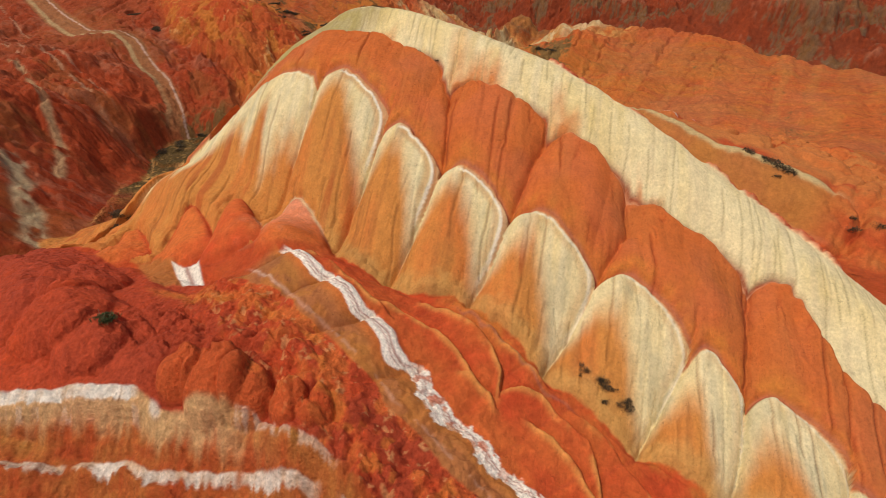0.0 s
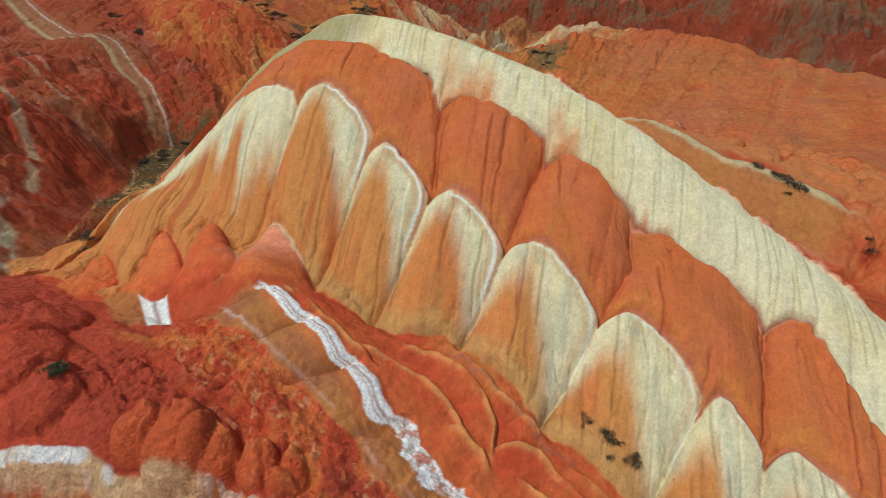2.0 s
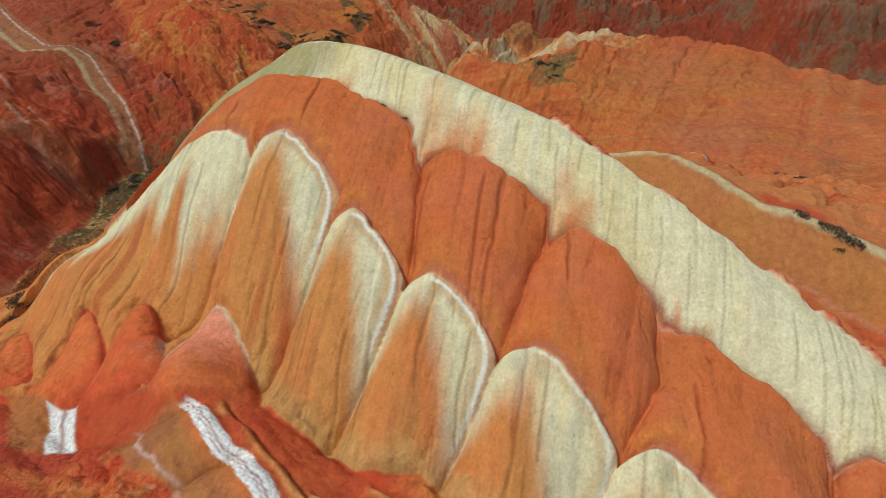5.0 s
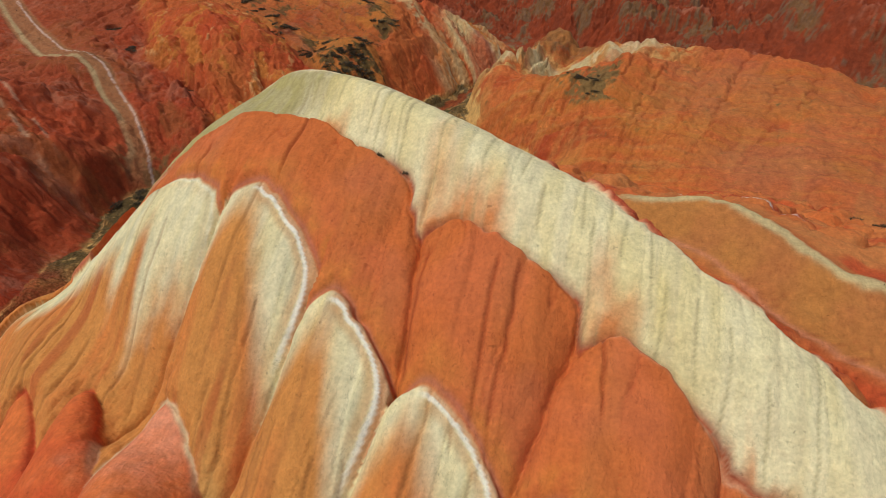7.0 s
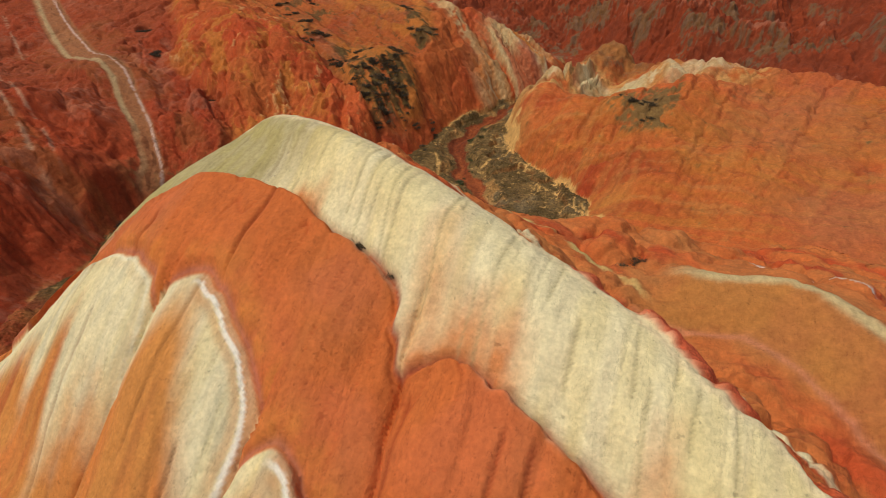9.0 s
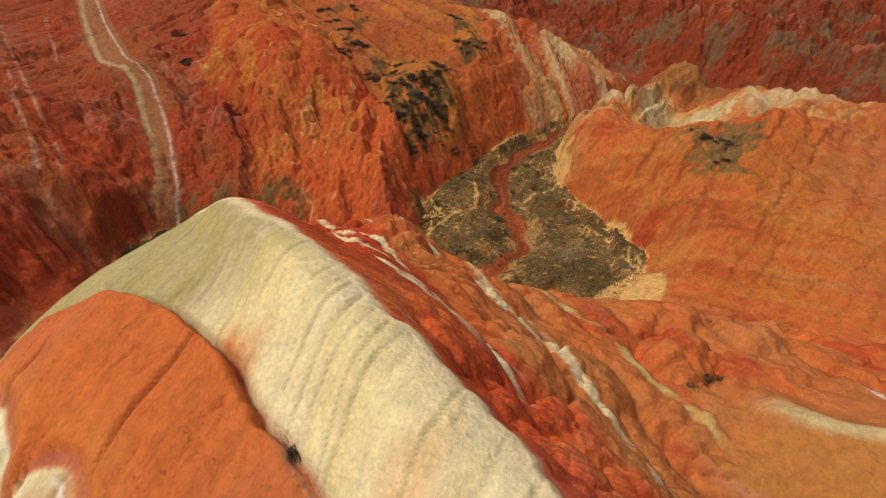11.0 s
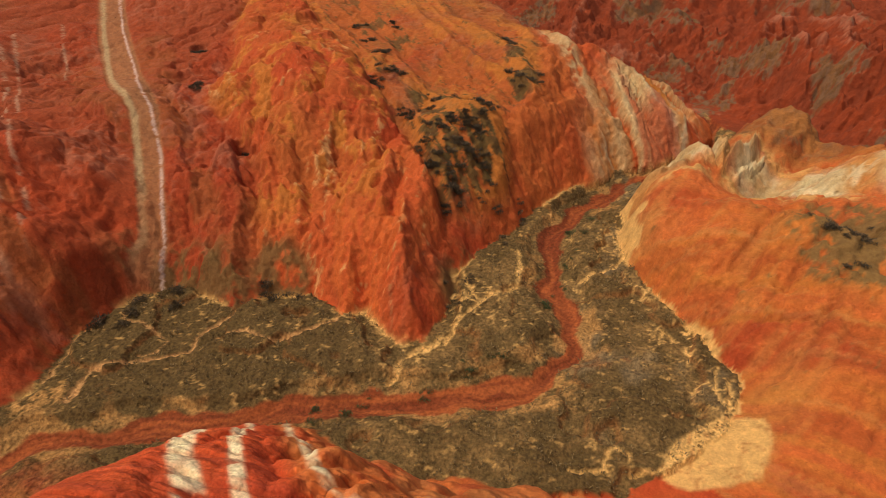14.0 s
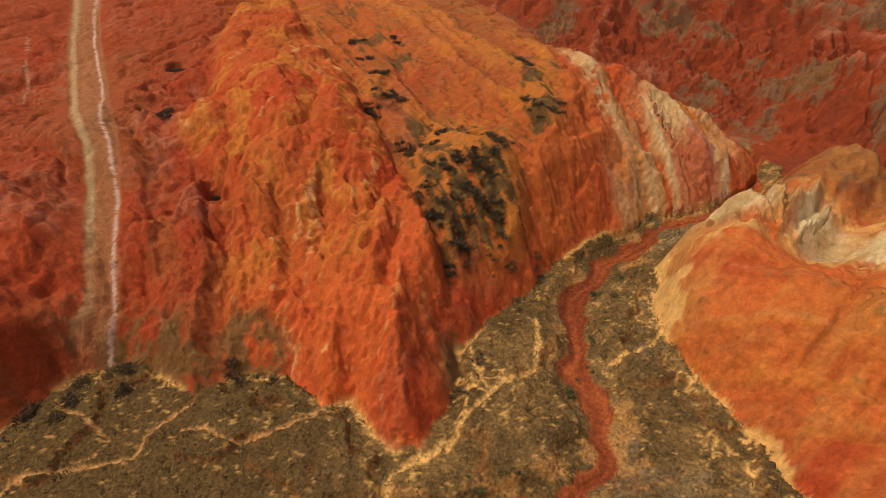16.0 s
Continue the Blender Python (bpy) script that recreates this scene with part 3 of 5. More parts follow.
    bench = mix(bench, mix(PINK, SAND, 0.5), 0.6 * slough * step(0.36, 0.46, fbm(s * 2.0, d * 2.0, 37)))
    bench = mix(bench, mix(ORANGE * 1.1, OCHRE, 0.5), 0.7 * np.exp(-(((s - 11.5) / 4) ** 4 + ((d - 33.2 + 0.4 * (s - 11.5)) / 0.55) ** 2)) * step(-0.3, 0.1, n2))
    col = mix(col, bench, step(-0.12, 0.12, d - bd))
    reg[d > bd] = 63
    col = mix(col, mix(BROWN, TAN, 0.3), 0.85 * mound)
    white2 = mix(WHITE * 0.95, PURPLE, 0.75 * np.exp(-(seam / 0.2) ** 2))
    col = mix(col, white2, patch)
    reg[patch > 0.5] = 61
    # lower face: tan with two white beds
    fx = -7 + 0.751 * s - 0.66 * d                       # along the face
    drip = fbm(fx * 1.6, lo_y * 0.25, 57, 4, 0.6)
    face = mix(TAN * 0.85, mix(RED, ORANGE, 0.4) * 0.85, np.clip(0.65 + 0.8 * fbm(fx * 0.2, lo_y * 0.5, 98) + 0.5 * drip, 0, 1))
    face = mix(face, mix(CREAM, TAN, 0.5), 0.7 * step(2.4, 0.8, lo_y + 1.1 * drip) * step(-11, -16, fx + 2 * n1))
    face = mix(face, RED * 0.7, 0.5 * step(0.1, 0.5, fbm(fx * 0.35, lo_y * 0.6, 99)) * step(1.2, 2.0, lo_y))
    lower = face_in
    col = mix(col, face, lower)
    bed1 = step(-0.08, 0.06, lo_y) * step(0.75, 0.55, lo_y + 0.35 * drip) * step(-20.9, -21.5, fx) + 0.7 * step(0.8, 1.0, lo_y) * step(1.8, 1.3, lo_y) * step(0.0, 0.3, drip) * step(-20, -22, fx) + 0.8 * np.exp(-(((fx + 19.9) / 0.4) ** 2 + ((lo_y - 0.35) / 0.4) ** 2) ** 2)
    bed2 = 0.42 * step(0.0, 0.1, lo_y) * step(0.7, 0.4, lo_y + 0.7 * drip) * step(-15.2, -13.5, fx) * step(-6.5, -8.5, fx) * step(-0.25, 0.1, drip + 0.2)
    y3 = lo_y - np.interp(fx, (-32, -22, -10, -5), (3.75, 3.6, 1.9, 1.2))
    bed3 = 0.85 * step(-0.12, 0.05, y3 + 0.1 * drip) * step(0.8, 0.5, y3 + 0.7 * drip) * step(-0.6, -0.2, fbm(fx * 0.4, fx * 0, 100) + 0.3 * drip + 0.15)
    col = mix(col, mix(WHITE * 0.95, mix(GREY, TAN, 0.5), np.clip(0.25 + 0.9 * drip + 0.4 * n2, 0, 0.7)), np.clip(np.maximum.reduce([bed1, bed2, bed3]), 0, 0.95) * step(34, 30, s) * step(24, 26, d))
    reg[(lower > 0.5) & (d > bd)] = 64
    # back slope
    kb = d - back
    bk = mix(RED * 1.25, ORANGE * 1.1, np.clip(0.35 + 0.9 * fbm(s * 0.3, d * 0.3, 65) + 0.3 * n2, 0, 1))
    bk = mix(bk, RED * 1.05, 0.75 * step(4, -2, s) * step(-0.4, 0.1, n2 + 0.3))
    # dark crack lines down the fall line, in colour alone
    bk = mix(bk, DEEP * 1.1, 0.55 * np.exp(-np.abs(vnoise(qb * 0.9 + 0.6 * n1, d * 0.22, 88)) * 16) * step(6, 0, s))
    far = mix(BROWN * 1.35, ORANGE * 1.05, np.clip(0.5 + 0.9 * fbm(s * 0.2, d * 0.35, 66), 0, 1))
    far = mix(far, RED, np.clip(step(0.1, 0.5, fbm(s * 0.12, d * 0.25, 67)), 0, 1) * 0.8)
    kn = billow(s * 0.24 + 0.15 * n2, d * 0.2, 63, 2, 0.4)
    bk = mix(bk, PINK, 0.2 * step(0.6, 0.9, kn) * step(2, 9, s))
    bk = mix(bk, CREAM * 0.9, 0.85 * np.exp(-((kn - 0.42) / 0.035) ** 2) * step(2, 9, s) * step(-0.05, 0.2, fbm(s * 0.25, d * 0.25, 69)))
    bk = mix(bk, far, step(-7.2, -8.5, d + 0.6 * n1 + 3.0 * step(2, 10, s)))
    wig = 0.35 * vnoise(s * 0.5, s * 0, 68) + 0.12 * n2
    beds_k = ((np.interp(s, (-16, -12.3, -9.8, -8.8, -3.4, -1, 4), (-3.6, -4.2, -4.5, -5.3, -5.4, -5.8, -6.2)), 0.5, -40, 6, CREAM * 1.15), (np.interp(s, (-14, -12.5, -10.3, -8.6, -6.9, -5, -2.3, 4), (-5.8, -5.9, -5.9, -7.0, -7.4, -7.1, -6.6, -7.4)), 0.3, -40, 8, CREAM * 1.15),
              (np.interp(s, (-12, -11, -9, -4, 0), (-8.8, -9.0, -9.5, -12.8, -14.8)), 0.3, -40, 2, CREAM), (-13.5, 0.4, -12, 30, CREAM), (-20.5, 0.4, -14, 12, CREAM_Y * 0.9), (-34.8, 0.25, 12, 26, WHITE))
    for c, w, lo, hi, tone in beds_k:
        band = np.exp(-((d + 0.5 * wig - c) / w) ** 6) * step(lo, lo + 2, s) * (1 - step(hi - 3, hi, s)) * step(-0.5, -0.25, fbm(qb * 0.9, d * 0.2, 73))
        bk = mix(bk, tone, band * np.clip(0.85 + 0.5 * n2, 0, 0.97))
    flank = tan_in * step(-0.5, 0.5, d - tan_d) * step(8.5, 5.5, d - tan_d + n1)
    bk = mix(bk, mix(BROWN * 1.15, TAN * 0.85, np.clip(0.5 + 1.1 * fbm(s * 0.3, d * 0.3, 74), 0, 1)), 0.9 * flank)
    bk = mix(bk, PINK * 1.1, 0.6 * tan_in * np.exp(-((d - tan_d - 6.5 + n1) / 0.35) ** 2))
    bk = mix(bk, mix(CREAM_Y * 0.85, GREY, 0.5), 0.9 * tan_in * np.exp(-((d - tan_d + 0.2 + 0.2 * n2) / (0.8 + 0.3 * n1)) ** 4))
    bk = mix(bk, DEEP * 1.2, 0.55 * step(0.72, 0.95, ridged(qb * 0.55, d * 0.1, 78, 3)) * step(6, 0, s) * step(-16, -10, d))
    bk = mix(bk, PINK * 1.3, 0.2 * step(0.35, 0.6, fbm(qb * 1.1, d * 0.12, 79)) * step(4, -2, s) * step(-3.5, -1.0, d - 0.3 * s * 0))
    # shade of the cut creases, darkened into the clay colour
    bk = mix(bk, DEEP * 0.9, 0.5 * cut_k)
    edgew = mix(CREAM * 1.1, PINK, 0.2)
    bk = mix(bk, edgew, np.exp(-((kb) / 0.3) ** 2))
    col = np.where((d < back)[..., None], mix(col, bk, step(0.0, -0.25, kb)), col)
    col = mix(col, edgew, 0.8 * np.exp(-((kb - 0.1) / 0.28) ** 2))
    reg[d < back - 0.6] = 70
    reg[d < -8] = 71
    return z, col, reg


# ---- valley, cliffs and far hills ----
FAR_EDGE = [(-50, -60), (-52, 30), (-54, 62), (-57, 78), (-55, 84), (-58, 92), (-57, 99), (-53.5, 103), (-43, 101.5), (-41, 105), (-36.5, 108), (-30.5, 106), (-28.5, 108.5),
            (-22.5, 104.5), (-19, 105.5), (-18.5, 111), (-21, 118), (-18.5, 123), (-14.8, 136), (-9.5, 143.5), (-4, 152.5), (3, 157.5), (8, 163), (11, 170), (10, 179)]
NEAR_EDGE = [(10, 179), (15, 171), (12, 161), (6.5, 152), (-0.8, 141), (-0.5, 131), (5, 122.5), (9.5, 117), (13, 110), (12.5, 105), (8, 99)]
HILL_EDGE = [(8, 99), (4, 94), (-6, 88), (-13, 85), (-24, 80), (-36, 74), (-44, 66), (-46, 55), (-46, 30), (-44, -60)]
STREAM = [(11.5, 176), (10.5, 165), (4.5, 156), (-1, 151.5), (-6, 143.5), (-10.2, 131.5), (-8.4, 121.6), (-5.4, 117.2), (-3.1, 111.3), (-4.5, 106.5), (-8.7, 101.9), (-14.7, 98.9),
          (-21.9, 95.8), (-28.7, 92.2), (-33.6, 88.3), (-42, 84.1), (-50, 79), (-50.5, 60), (-49, 20), (-47, -60)]


# heights above the valley floor: stations along the foot, distances from it
PALE_RIDGE = [(3.5, 143.5), (8, 146.5), (12, 147), (17, 144.5), (24, 141.5), (32, 141), (38, 144)]
CLIFF_A, CLIFF_B = (90, 125, 148, 160, 166, 178, 190, 205, 222, 240, 256, 275, 300), (0, 3, 7, 12, 20, 32, 55, 100, 320)
CLIFF_H = [
    (0,) * 13,
    (2, 2.2, 2.8, 3.6, 3.6, 3.4, 3.6, 4, 5, 5, 3.8, 3, 2),
    (6, 6, 8.5, 7.6, 6.4, 6.6, 7.2, 7.3, 8.5, 10.5, 7.5, 4.5, 3),
    (10.5, 11, 12.6, 11.2, 9.6, 9.8, 10.4, 10.5, 11, 13, 11, 7, 3),
    (14, 14.5, 15, 13, 10, 13, 15.7, 14, 11, 12.5, 15, 10, 4),
    (16.5, 16.5, 16.5, 14.5, 12.5, 15, 17.5, 17, 15, 14.5, 15, 9, 5),
    (17, 17, 17, 15.5, 13, 15, 17, 18, 17.5, 18, 18, 13, 8),
    (21, 21, 21, 21, 20, 20, 21, 21, 21, 21, 21, 19, 16),
    (34,) * 13,
]
SLOPE_A, SLOPE_B = (0, 15, 35, 48, 60, 70, 80, 87), (0, 3, 8, 14, 22, 35, 60, 200, 420)
SLOPE_H = [
    (0,) * 8,
    (3, 4, 5.5, 6.5, 5.5, 5, 3.5, 1.5),
    (5, 6, 8.5, 9, 9.3, 10, 8, 3.5),
    (5, 5, 4.5, 7, 10.5, 12.3, 10, 5.5),
    (7, 8, 8, 9, 11.5, 12, 10.5, 8),
    (7, 8, 9, 10, 11, 11.5, 10.5, 8.7),
    (9, 10, 11, 11, 12, 12, 11.5, 10),
    (17,) * 8,
    (28,) * 8,
]


def skyline(x):
    """Plan line of the crests behind which the far dark hills begin."""
    return np.interp(x, (-120, -70, -40, -24, -9, 8, 14, 20, 27, 34, 43, 55, 65, 80, 110), (245, 215, 191, 177, 175.5, 171.5, 168, 164, 155, 149, 144, 138, 132, 121, 100))


def along(line, x, y):
    """Distance to a polyline, and how far along it the nearest place lies."""
    best, where, run = np.full(np.shape(x), 1e9), np.zeros(np.shape(x)), 0.0
    for (ax, ay), (bx, by) in zip(line, line[1:]):
        ux, uy = bx - ax, by - ay
        n = math.hypot(ux, uy)
        t = np.clip(((x - ax) * ux + (y - ay) * uy) / n ** 2, 0, 1)
        dist = np.hypot(x - ax - t * ux, y - ay - t * uy)
        m = dist < best
        best = np.where(m, dist, best)
        where = np.where(m, run + t * n, where)
        run += n
    return best, where


def smooth_along(line, x, y):
    """Place along a polyline, blended so that it never jumps."""
    top, tot, run = 0.0, 0.0, 0.0
    for (ax, ay), (bx, by) in zip(line, line[1:]):
        ux, uy = bx - ax, by - ay
        n = math.hypot(ux, uy)
        t = np.clip(((x - ax) * ux + (y - ay) * uy) / n ** 2, 0, 1)
        w = n / (np.hypot(x - ax - t * ux, y - ay - t * uy) + 1.5) ** 5
        top, tot, run = top + w * (run + t * n), tot + w, run + n
    return top / tot


def inside(poly, x, y):
    odd = np.zeros(np.shape(x), bool)
    for (ax, ay), (bx, by) in zip(poly, poly[1:] + poly[:1]):
        if ay != by:
            odd ^= ((ay > y) != (by > y)) & (x < (bx - ax) * (y - ay) / (by - ay) + ax)
    return odd


# creases, beds and rills of the valley sides: plan lines
BULGE = [(-87, 168), (-71, 139.5), (-66.6, 130.6), (-56.6, 124), (-51.6, 121.3), (-49, 116), (-44, 109), (-42, 103), (-24, 103), (-22, 120), (-23.6, 123), (-28.5, 128), (-37.6, 138.5), (-46.7, 146), (-64, 161), (-80, 178)]
BULGE_LEFT, BULGE_RIGHT = BULGE[:8], BULGE[9:]
SHRUBBY = [(-80, 178), (-64, 161), (-46.7, 146), (-37.6, 138.5), (-28.5, 128), (-23, 122), (-20, 125), (-17, 133), (-21, 143), (-17.5, 151), (-19, 158), (-26, 176), (-50, 196)]
BEIGE_BED = [(-160, 199), (-122, 162), (-106.5, 146.6), (-92.5, 134), (-84, 128), (-74, 121.6), (-71.2, 119.8), (-68, 115.6), (-62.2, 109.5), (-58.8, 104.7), (-58, 99)]
WHITE_BED = [(-157, 202), (-118.8, 164), (-104.2, 149.4), (-94, 141), (-82, 130.6), (-76, 126), (-70.8, 122.6), (-68.1, 120), (-61, 112), (-57, 106.4), (-54.6, 101)]
LEFT_BEDS = [[(-160, 163), (-121.6, 136), (-103, 122.6), (-85.6, 109.2), (-71.8, 98.4), (-62, 90)], [(-121.4, 138.9), (-106, 126.9), (-84.1, 110.7), (-68.3, 98.8), (-62, 93)], [(-119.2, 148.6), (-101, 131.5)]]
GORGE_BEDS = [([(-65, 69), (-61.1, 63.2), (-58.3, 59.2), (-55.5, 55)], 1.3, mix(CREAM, GREY, 0.5) * 0.8), ([(-84, 101), (-77.5, 94.2), (-68.1, 83.7), (-63.3, 76.3), (-61, 71)], 0.7, mix(GREY, TAN, 0.4) * 0.8)]
SWELLS = [(-76, 122.5, 8, 4.6), (-86, 130, 6, 1.8), (-61.5, 96.5, 5, 5.5), (-41.5, 124, 8, -5.0), (-72, 141.5, 7.5, -4.4), (-79, 105, 7, 3.2), (-55, 130, 6, -1.6), (-84, 149, 5, -1.2), (-54.5, 121, 4, 2.2), (-80, 115, 4, -2.6), (-67.5, 121.5, 4, 1.8)]     # broad swells and hollows of the cliff
PITS = [((-84.0, 148.0), 0.9, 2.8), ((-74.5, 136.3), 1.3, 2.2), ((-54.7, 122.0), 0.9, 2.2), ((-80.6, 142), 0.4, 1.0), ((-27, 141.5), 0.9, 1.2)]
RILLS = [
    ([(-55.8, 96.1), (-52, 95.7), (-47.5, 95.1), (-47.4, 93), (-48.9, 92)], 0.22), ([(-44.2, 107), (-43.3, 101.4), (-44.5, 97.4), (-44, 94.3), (-48.1, 91.7), (-51.5, 88.4), (-50.3, 83.9)], 0.42),
    ([(-42.6, 97.6), (-39.3, 99.1), (-36.5, 98.8), (-33.4, 100.5), (-30.5, 103.9), (-29.6, 107)], 0.25), ([(-17.5, 106.5), (-20.3, 101.8), (-20.9, 98.7)], 0.5),
    ([(-13.4, 124.9), (-12.1, 118.5), (-14.9, 114.1), (-16.5, 109.8), (-17.1, 105.6)], 0.5), ([(-19, 118), (-16.5, 114.7), (-15.1, 113.3)], 0.3), ([(-18.3, 111.2), (-17.1, 113.5), (-17.1, 117.6)], 0.25),
    ([(-1.5, 136.2), (1, 134), (-0.4, 126.6), (-4.3, 122.2)], 0.3), ([(5.8, 113.8), (6.1, 116.6), (7.9, 114.9)], 0.2), ([(11.6, 111.7), (11.2, 108.4), (12.4, 106.4)], 0.22), ([(12.6, 110.2), (12.7, 107.3), (12.7, 105.7)], 0.3),
    ([(-0.6, 94.5), (2.2, 95.1), (2.3, 97.4), (3, 98.2), (4, 97.7), (4.7, 96), (6.9, 97.2)], 0.35), ([(-54.6, 103), (-57, 97), (-58, 92), (-55, 85)], 0.25)]
FAN = [(6.7, 97), (7.6, 100.2), (9.8, 103.2), (12.4, 105.2), (15.1, 105.4), (16, 102.9), (14.8, 98.8), (9.4, 96)]
SAND_FLAT = [(-9.5, 101.6), (-2.7, 107.4), (-1.4, 101), (-8.1, 98.6)]
LEFT_FLAT = [(-55.5, 81.5), (-53, 86.4), (-50.5, 84.2), (-53, 80.8)]


def soft_in(poly, x, y, w):
    """1 inside a polygon, 0 outside, blended over w."""
    dist = along(poly + poly[:1], x, y)[0]
    return step(-w, w, np.where(inside(poly, x, y), dist, -dist))


def land(x, y):
    """Height, colour and region of all that is not the banded hill."""
    n1, n2, n3 = fbm(x * 0.1, y * 0.1, 121), fbm(x * 0.6, y * 0.6, 125), fbm(x * 1.9, y * 1.9, 127, 3)
    wx, wy = x + 1.6 * fbm(x * 0.12, y * 0.12, 101) + 0.5 * n2, y + 1.6 * fbm(x * 0.12, y * 0.12, 105) + 0.5 * n3
    bl = along(FAR_EDGE, wx, wy)[0]
    al = smooth_along(FAR_EDGE, wx, wy)
    br = along(NEAR_EDGE, wx, wy)[0]
    ar = smooth_along(NEAR_EDGE, wx, wy)
    bh, ah = along(HILL_EDGE, wx, wy)
    st, sa = along(STREAM, x + 0.8 * vnoise(x * 0.3, y * 0.3, 110), y + 0.8 * vnoise(x * 0.3, y * 0.3, 111))
    floor_in = inside(FAR_EDGE + NEAR_EDGE[1:] + HILL_EDGE[1:], wx, wy)
    side = np.argmin(np.stack([bl, br, bh]), axis=0)
    base = np.interp(y, (-60, 30, 70, 90, 120, 150, 190, 400), (22, 20, 17, 15.2, 15.2, 16.5, 20, 26))
    ex, ey = x + 0.5 * n2 + 0.15 * n3, y + 0.5 * fbm(x * 0.5, y * 0.5, 129)
    rills = np.zeros_like(x)
    for line, w in RILLS:
        rills = np.maximum(rills, np.exp(-(along(line, ex, ey)[0] / (w * (0.62 + 0.4 * n1))) ** 4))
    # valley floor: low scrubby terraces cut by the stream
    terr = fbm(x * 0.13, y * 0.13, 133, 3)
    floor = base + 0.4 * fbm(x * 0.18, y * 0.18, 131) + 0.7 * step(-0.02, 0.05, terr + 0.04 * n3) * step(2.6, 4.5, st) + 0.45 * (billow(x * 0.5, y * 0.5, 135, 4) - 0.5) + 0.12 * n3 - 0.9 * np.exp(-(st / 1.5) ** 2) - 0.7 * step(3.2, 2.4, st + 0.5 * n2) - 0.3 * rills
    # left cliff: a crumbling slope with bulges, rounded lumps and creases down the fall line
    up = crom(CLIFF_B, [crom(CLIFF_A, h, al) for h in CLIFF_H], bl)
    steep = step(0, 6, bl) * (1 - 0.3 * step(14, 30, bl)) * (1 - 0.4 * step(60, 140, bl))
    pu, pv = np.arctan2(x + 18, y - 78) * 46, np.hypot(x + 18, y - 78)
    pu = pu + 1.5 * n1 + 0.6 * n2
    butt = ridged(pu * 0.06, pv * 0.02, 141, 2) - 0.6
    wu, wv = 0.55 * fbm(pu * 0.11, pv * 0.09, 143), 0.55 * fbm(pu * 0.11, pv * 0.09, 144)
    lobe = billow(pu * 0.12 + wu, pv * 0.07 + wv, 145, 3, 0.45) - 0.5
    lumps = billow(pu * 0.30 + wu, pv * 0.17 + wv, 153, 3, 0.5) - 0.45
    scar = ridged(pu * 0.5, pv * 0.16, 155, 4, 0.6) - 0.6
    flute = np.maximum(np.exp(-((x + 1) / 8.5) ** 4 - ((y - 161) / 13) ** 4), 0.7 * np.exp(-(along([(-23, 175.5), (-13.5, 162), (-9, 159)], x + n1, y + n2)[0] / 2.4) ** 4) * step(-0.3, 0.1, n2 + n1 + 0.1))
    yel = soft_in(SHRUBBY, ex, ey, 1.5)
    bulge = soft_in(BULGE, x + 1.5 * n1 + 0.6 * n2, y + 1.2 * n1, 2.0)
    slant, run = x * 0.667 + y * 0.745, x * 0.745 - y * 0.667
    ridge = ridged(slant * 0.16 + 0.25 * n1, run * 0.02, 215, 2)
    fan_ridge = ridged(al * 0.36 + 0.14 * n2 + 0.012 * bl, bl * 0.03, 157, 2, 0.45)
    near_beds = np.exp(-(np.minimum(along(BEIGE_BED, x, y)[0], along(WHITE_BED, x, y)[0]) / 3.0) ** 4)
    rough = steep * (1 - 0.75 * yel) * (1 - 0.7 * flute) * (1 - 0.75 * near_beds)
    zl = base + up + rough * (2.0 * butt + 3.4 * lobe + 2.4 * lumps + (0.45 + 1.1 * bulge) * scar + 0.45 * (billow(x * 0.6 + 0.3 * n2, y * 0.6 + 0.3 * n1, 151, 3, 0.55) - 0.5)) * (0.6 + 0.4 * step(6, 14, bl)) + steep * (0.06 * n3 + 3.6 * yel * (ridge - 0.55) + 0.7 * yel * scar + 5.2 * flute * (fan_ridge - 0.62)) + 1.4 * bulge * steep
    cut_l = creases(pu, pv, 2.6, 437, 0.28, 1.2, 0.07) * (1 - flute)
    zl = zl - 0.4 * steep * cut_l
    for cx, cy, r, up_ in SWELLS:
        zl = zl + up_ * np.exp(-((x - cx + n1) ** 2 + (y - cy + n1) ** 2) / r ** 2) * step(0, 3, bl)
    for line, w, deep in ((BULGE_LEFT, 1.6, 1.9), (BULGE_RIGHT, 1.1, 1.6)):
        zl = zl - deep * steep * np.exp(-(along(line, x + 1.3 * n1 + 0.7 * n2, y + 0.8 * n2)[0] / w) ** 2)
    lx, ly = x + 0.5 * n1 + 0.12 * n2, y + 0.12 * n3
    bb, ba = along(BEIGE_BED, lx, ly)
    wb, wa = along(WHITE_BED, lx, ly)
    between = step(0.6, -0.2, bb + wb - np.interp(y, (100, 112, 120, 127, 134, 160), (3.4, 3.2, 3.6, 5.4, 6.0, 5.6)))
    zl = zl - 0.25 * between * step(1, 8, bl) + 0.08 * np.exp(-(bb / 0.6) ** 2) + 0.1 * np.exp(-(wb / 0.4) ** 2)
    for (cx, cy), r, deep in PITS:
        zl = zl - deep * np.exp(-(np.hypot(x - cx + 0.2 * n3, (y - cy) * 0.8 + 0.2 * n2) / r) ** 4)
    # right hill: rounder
    upr = crom(SLOPE_B, [crom(SLOPE_A, h, ar) for h in SLOPE_H], br)
    across = y + 0.3 * x + 0.9 * n1
    fall, down = 0.86 * x - 0.5 * y + 0.9 * n1, 0.5 * x + 0.86 * y
    groove = np.abs(vnoise(fall * 0.26 + 0.25 * n2, down * 0.02, 161))
    pk, pka = along(PALE_RIDGE, x + 1.5 * n1, y + 1.5 * n2)
    peak = np.exp(-(pk / 6.0) ** 4)
    fanned = step(16, 10, pka)
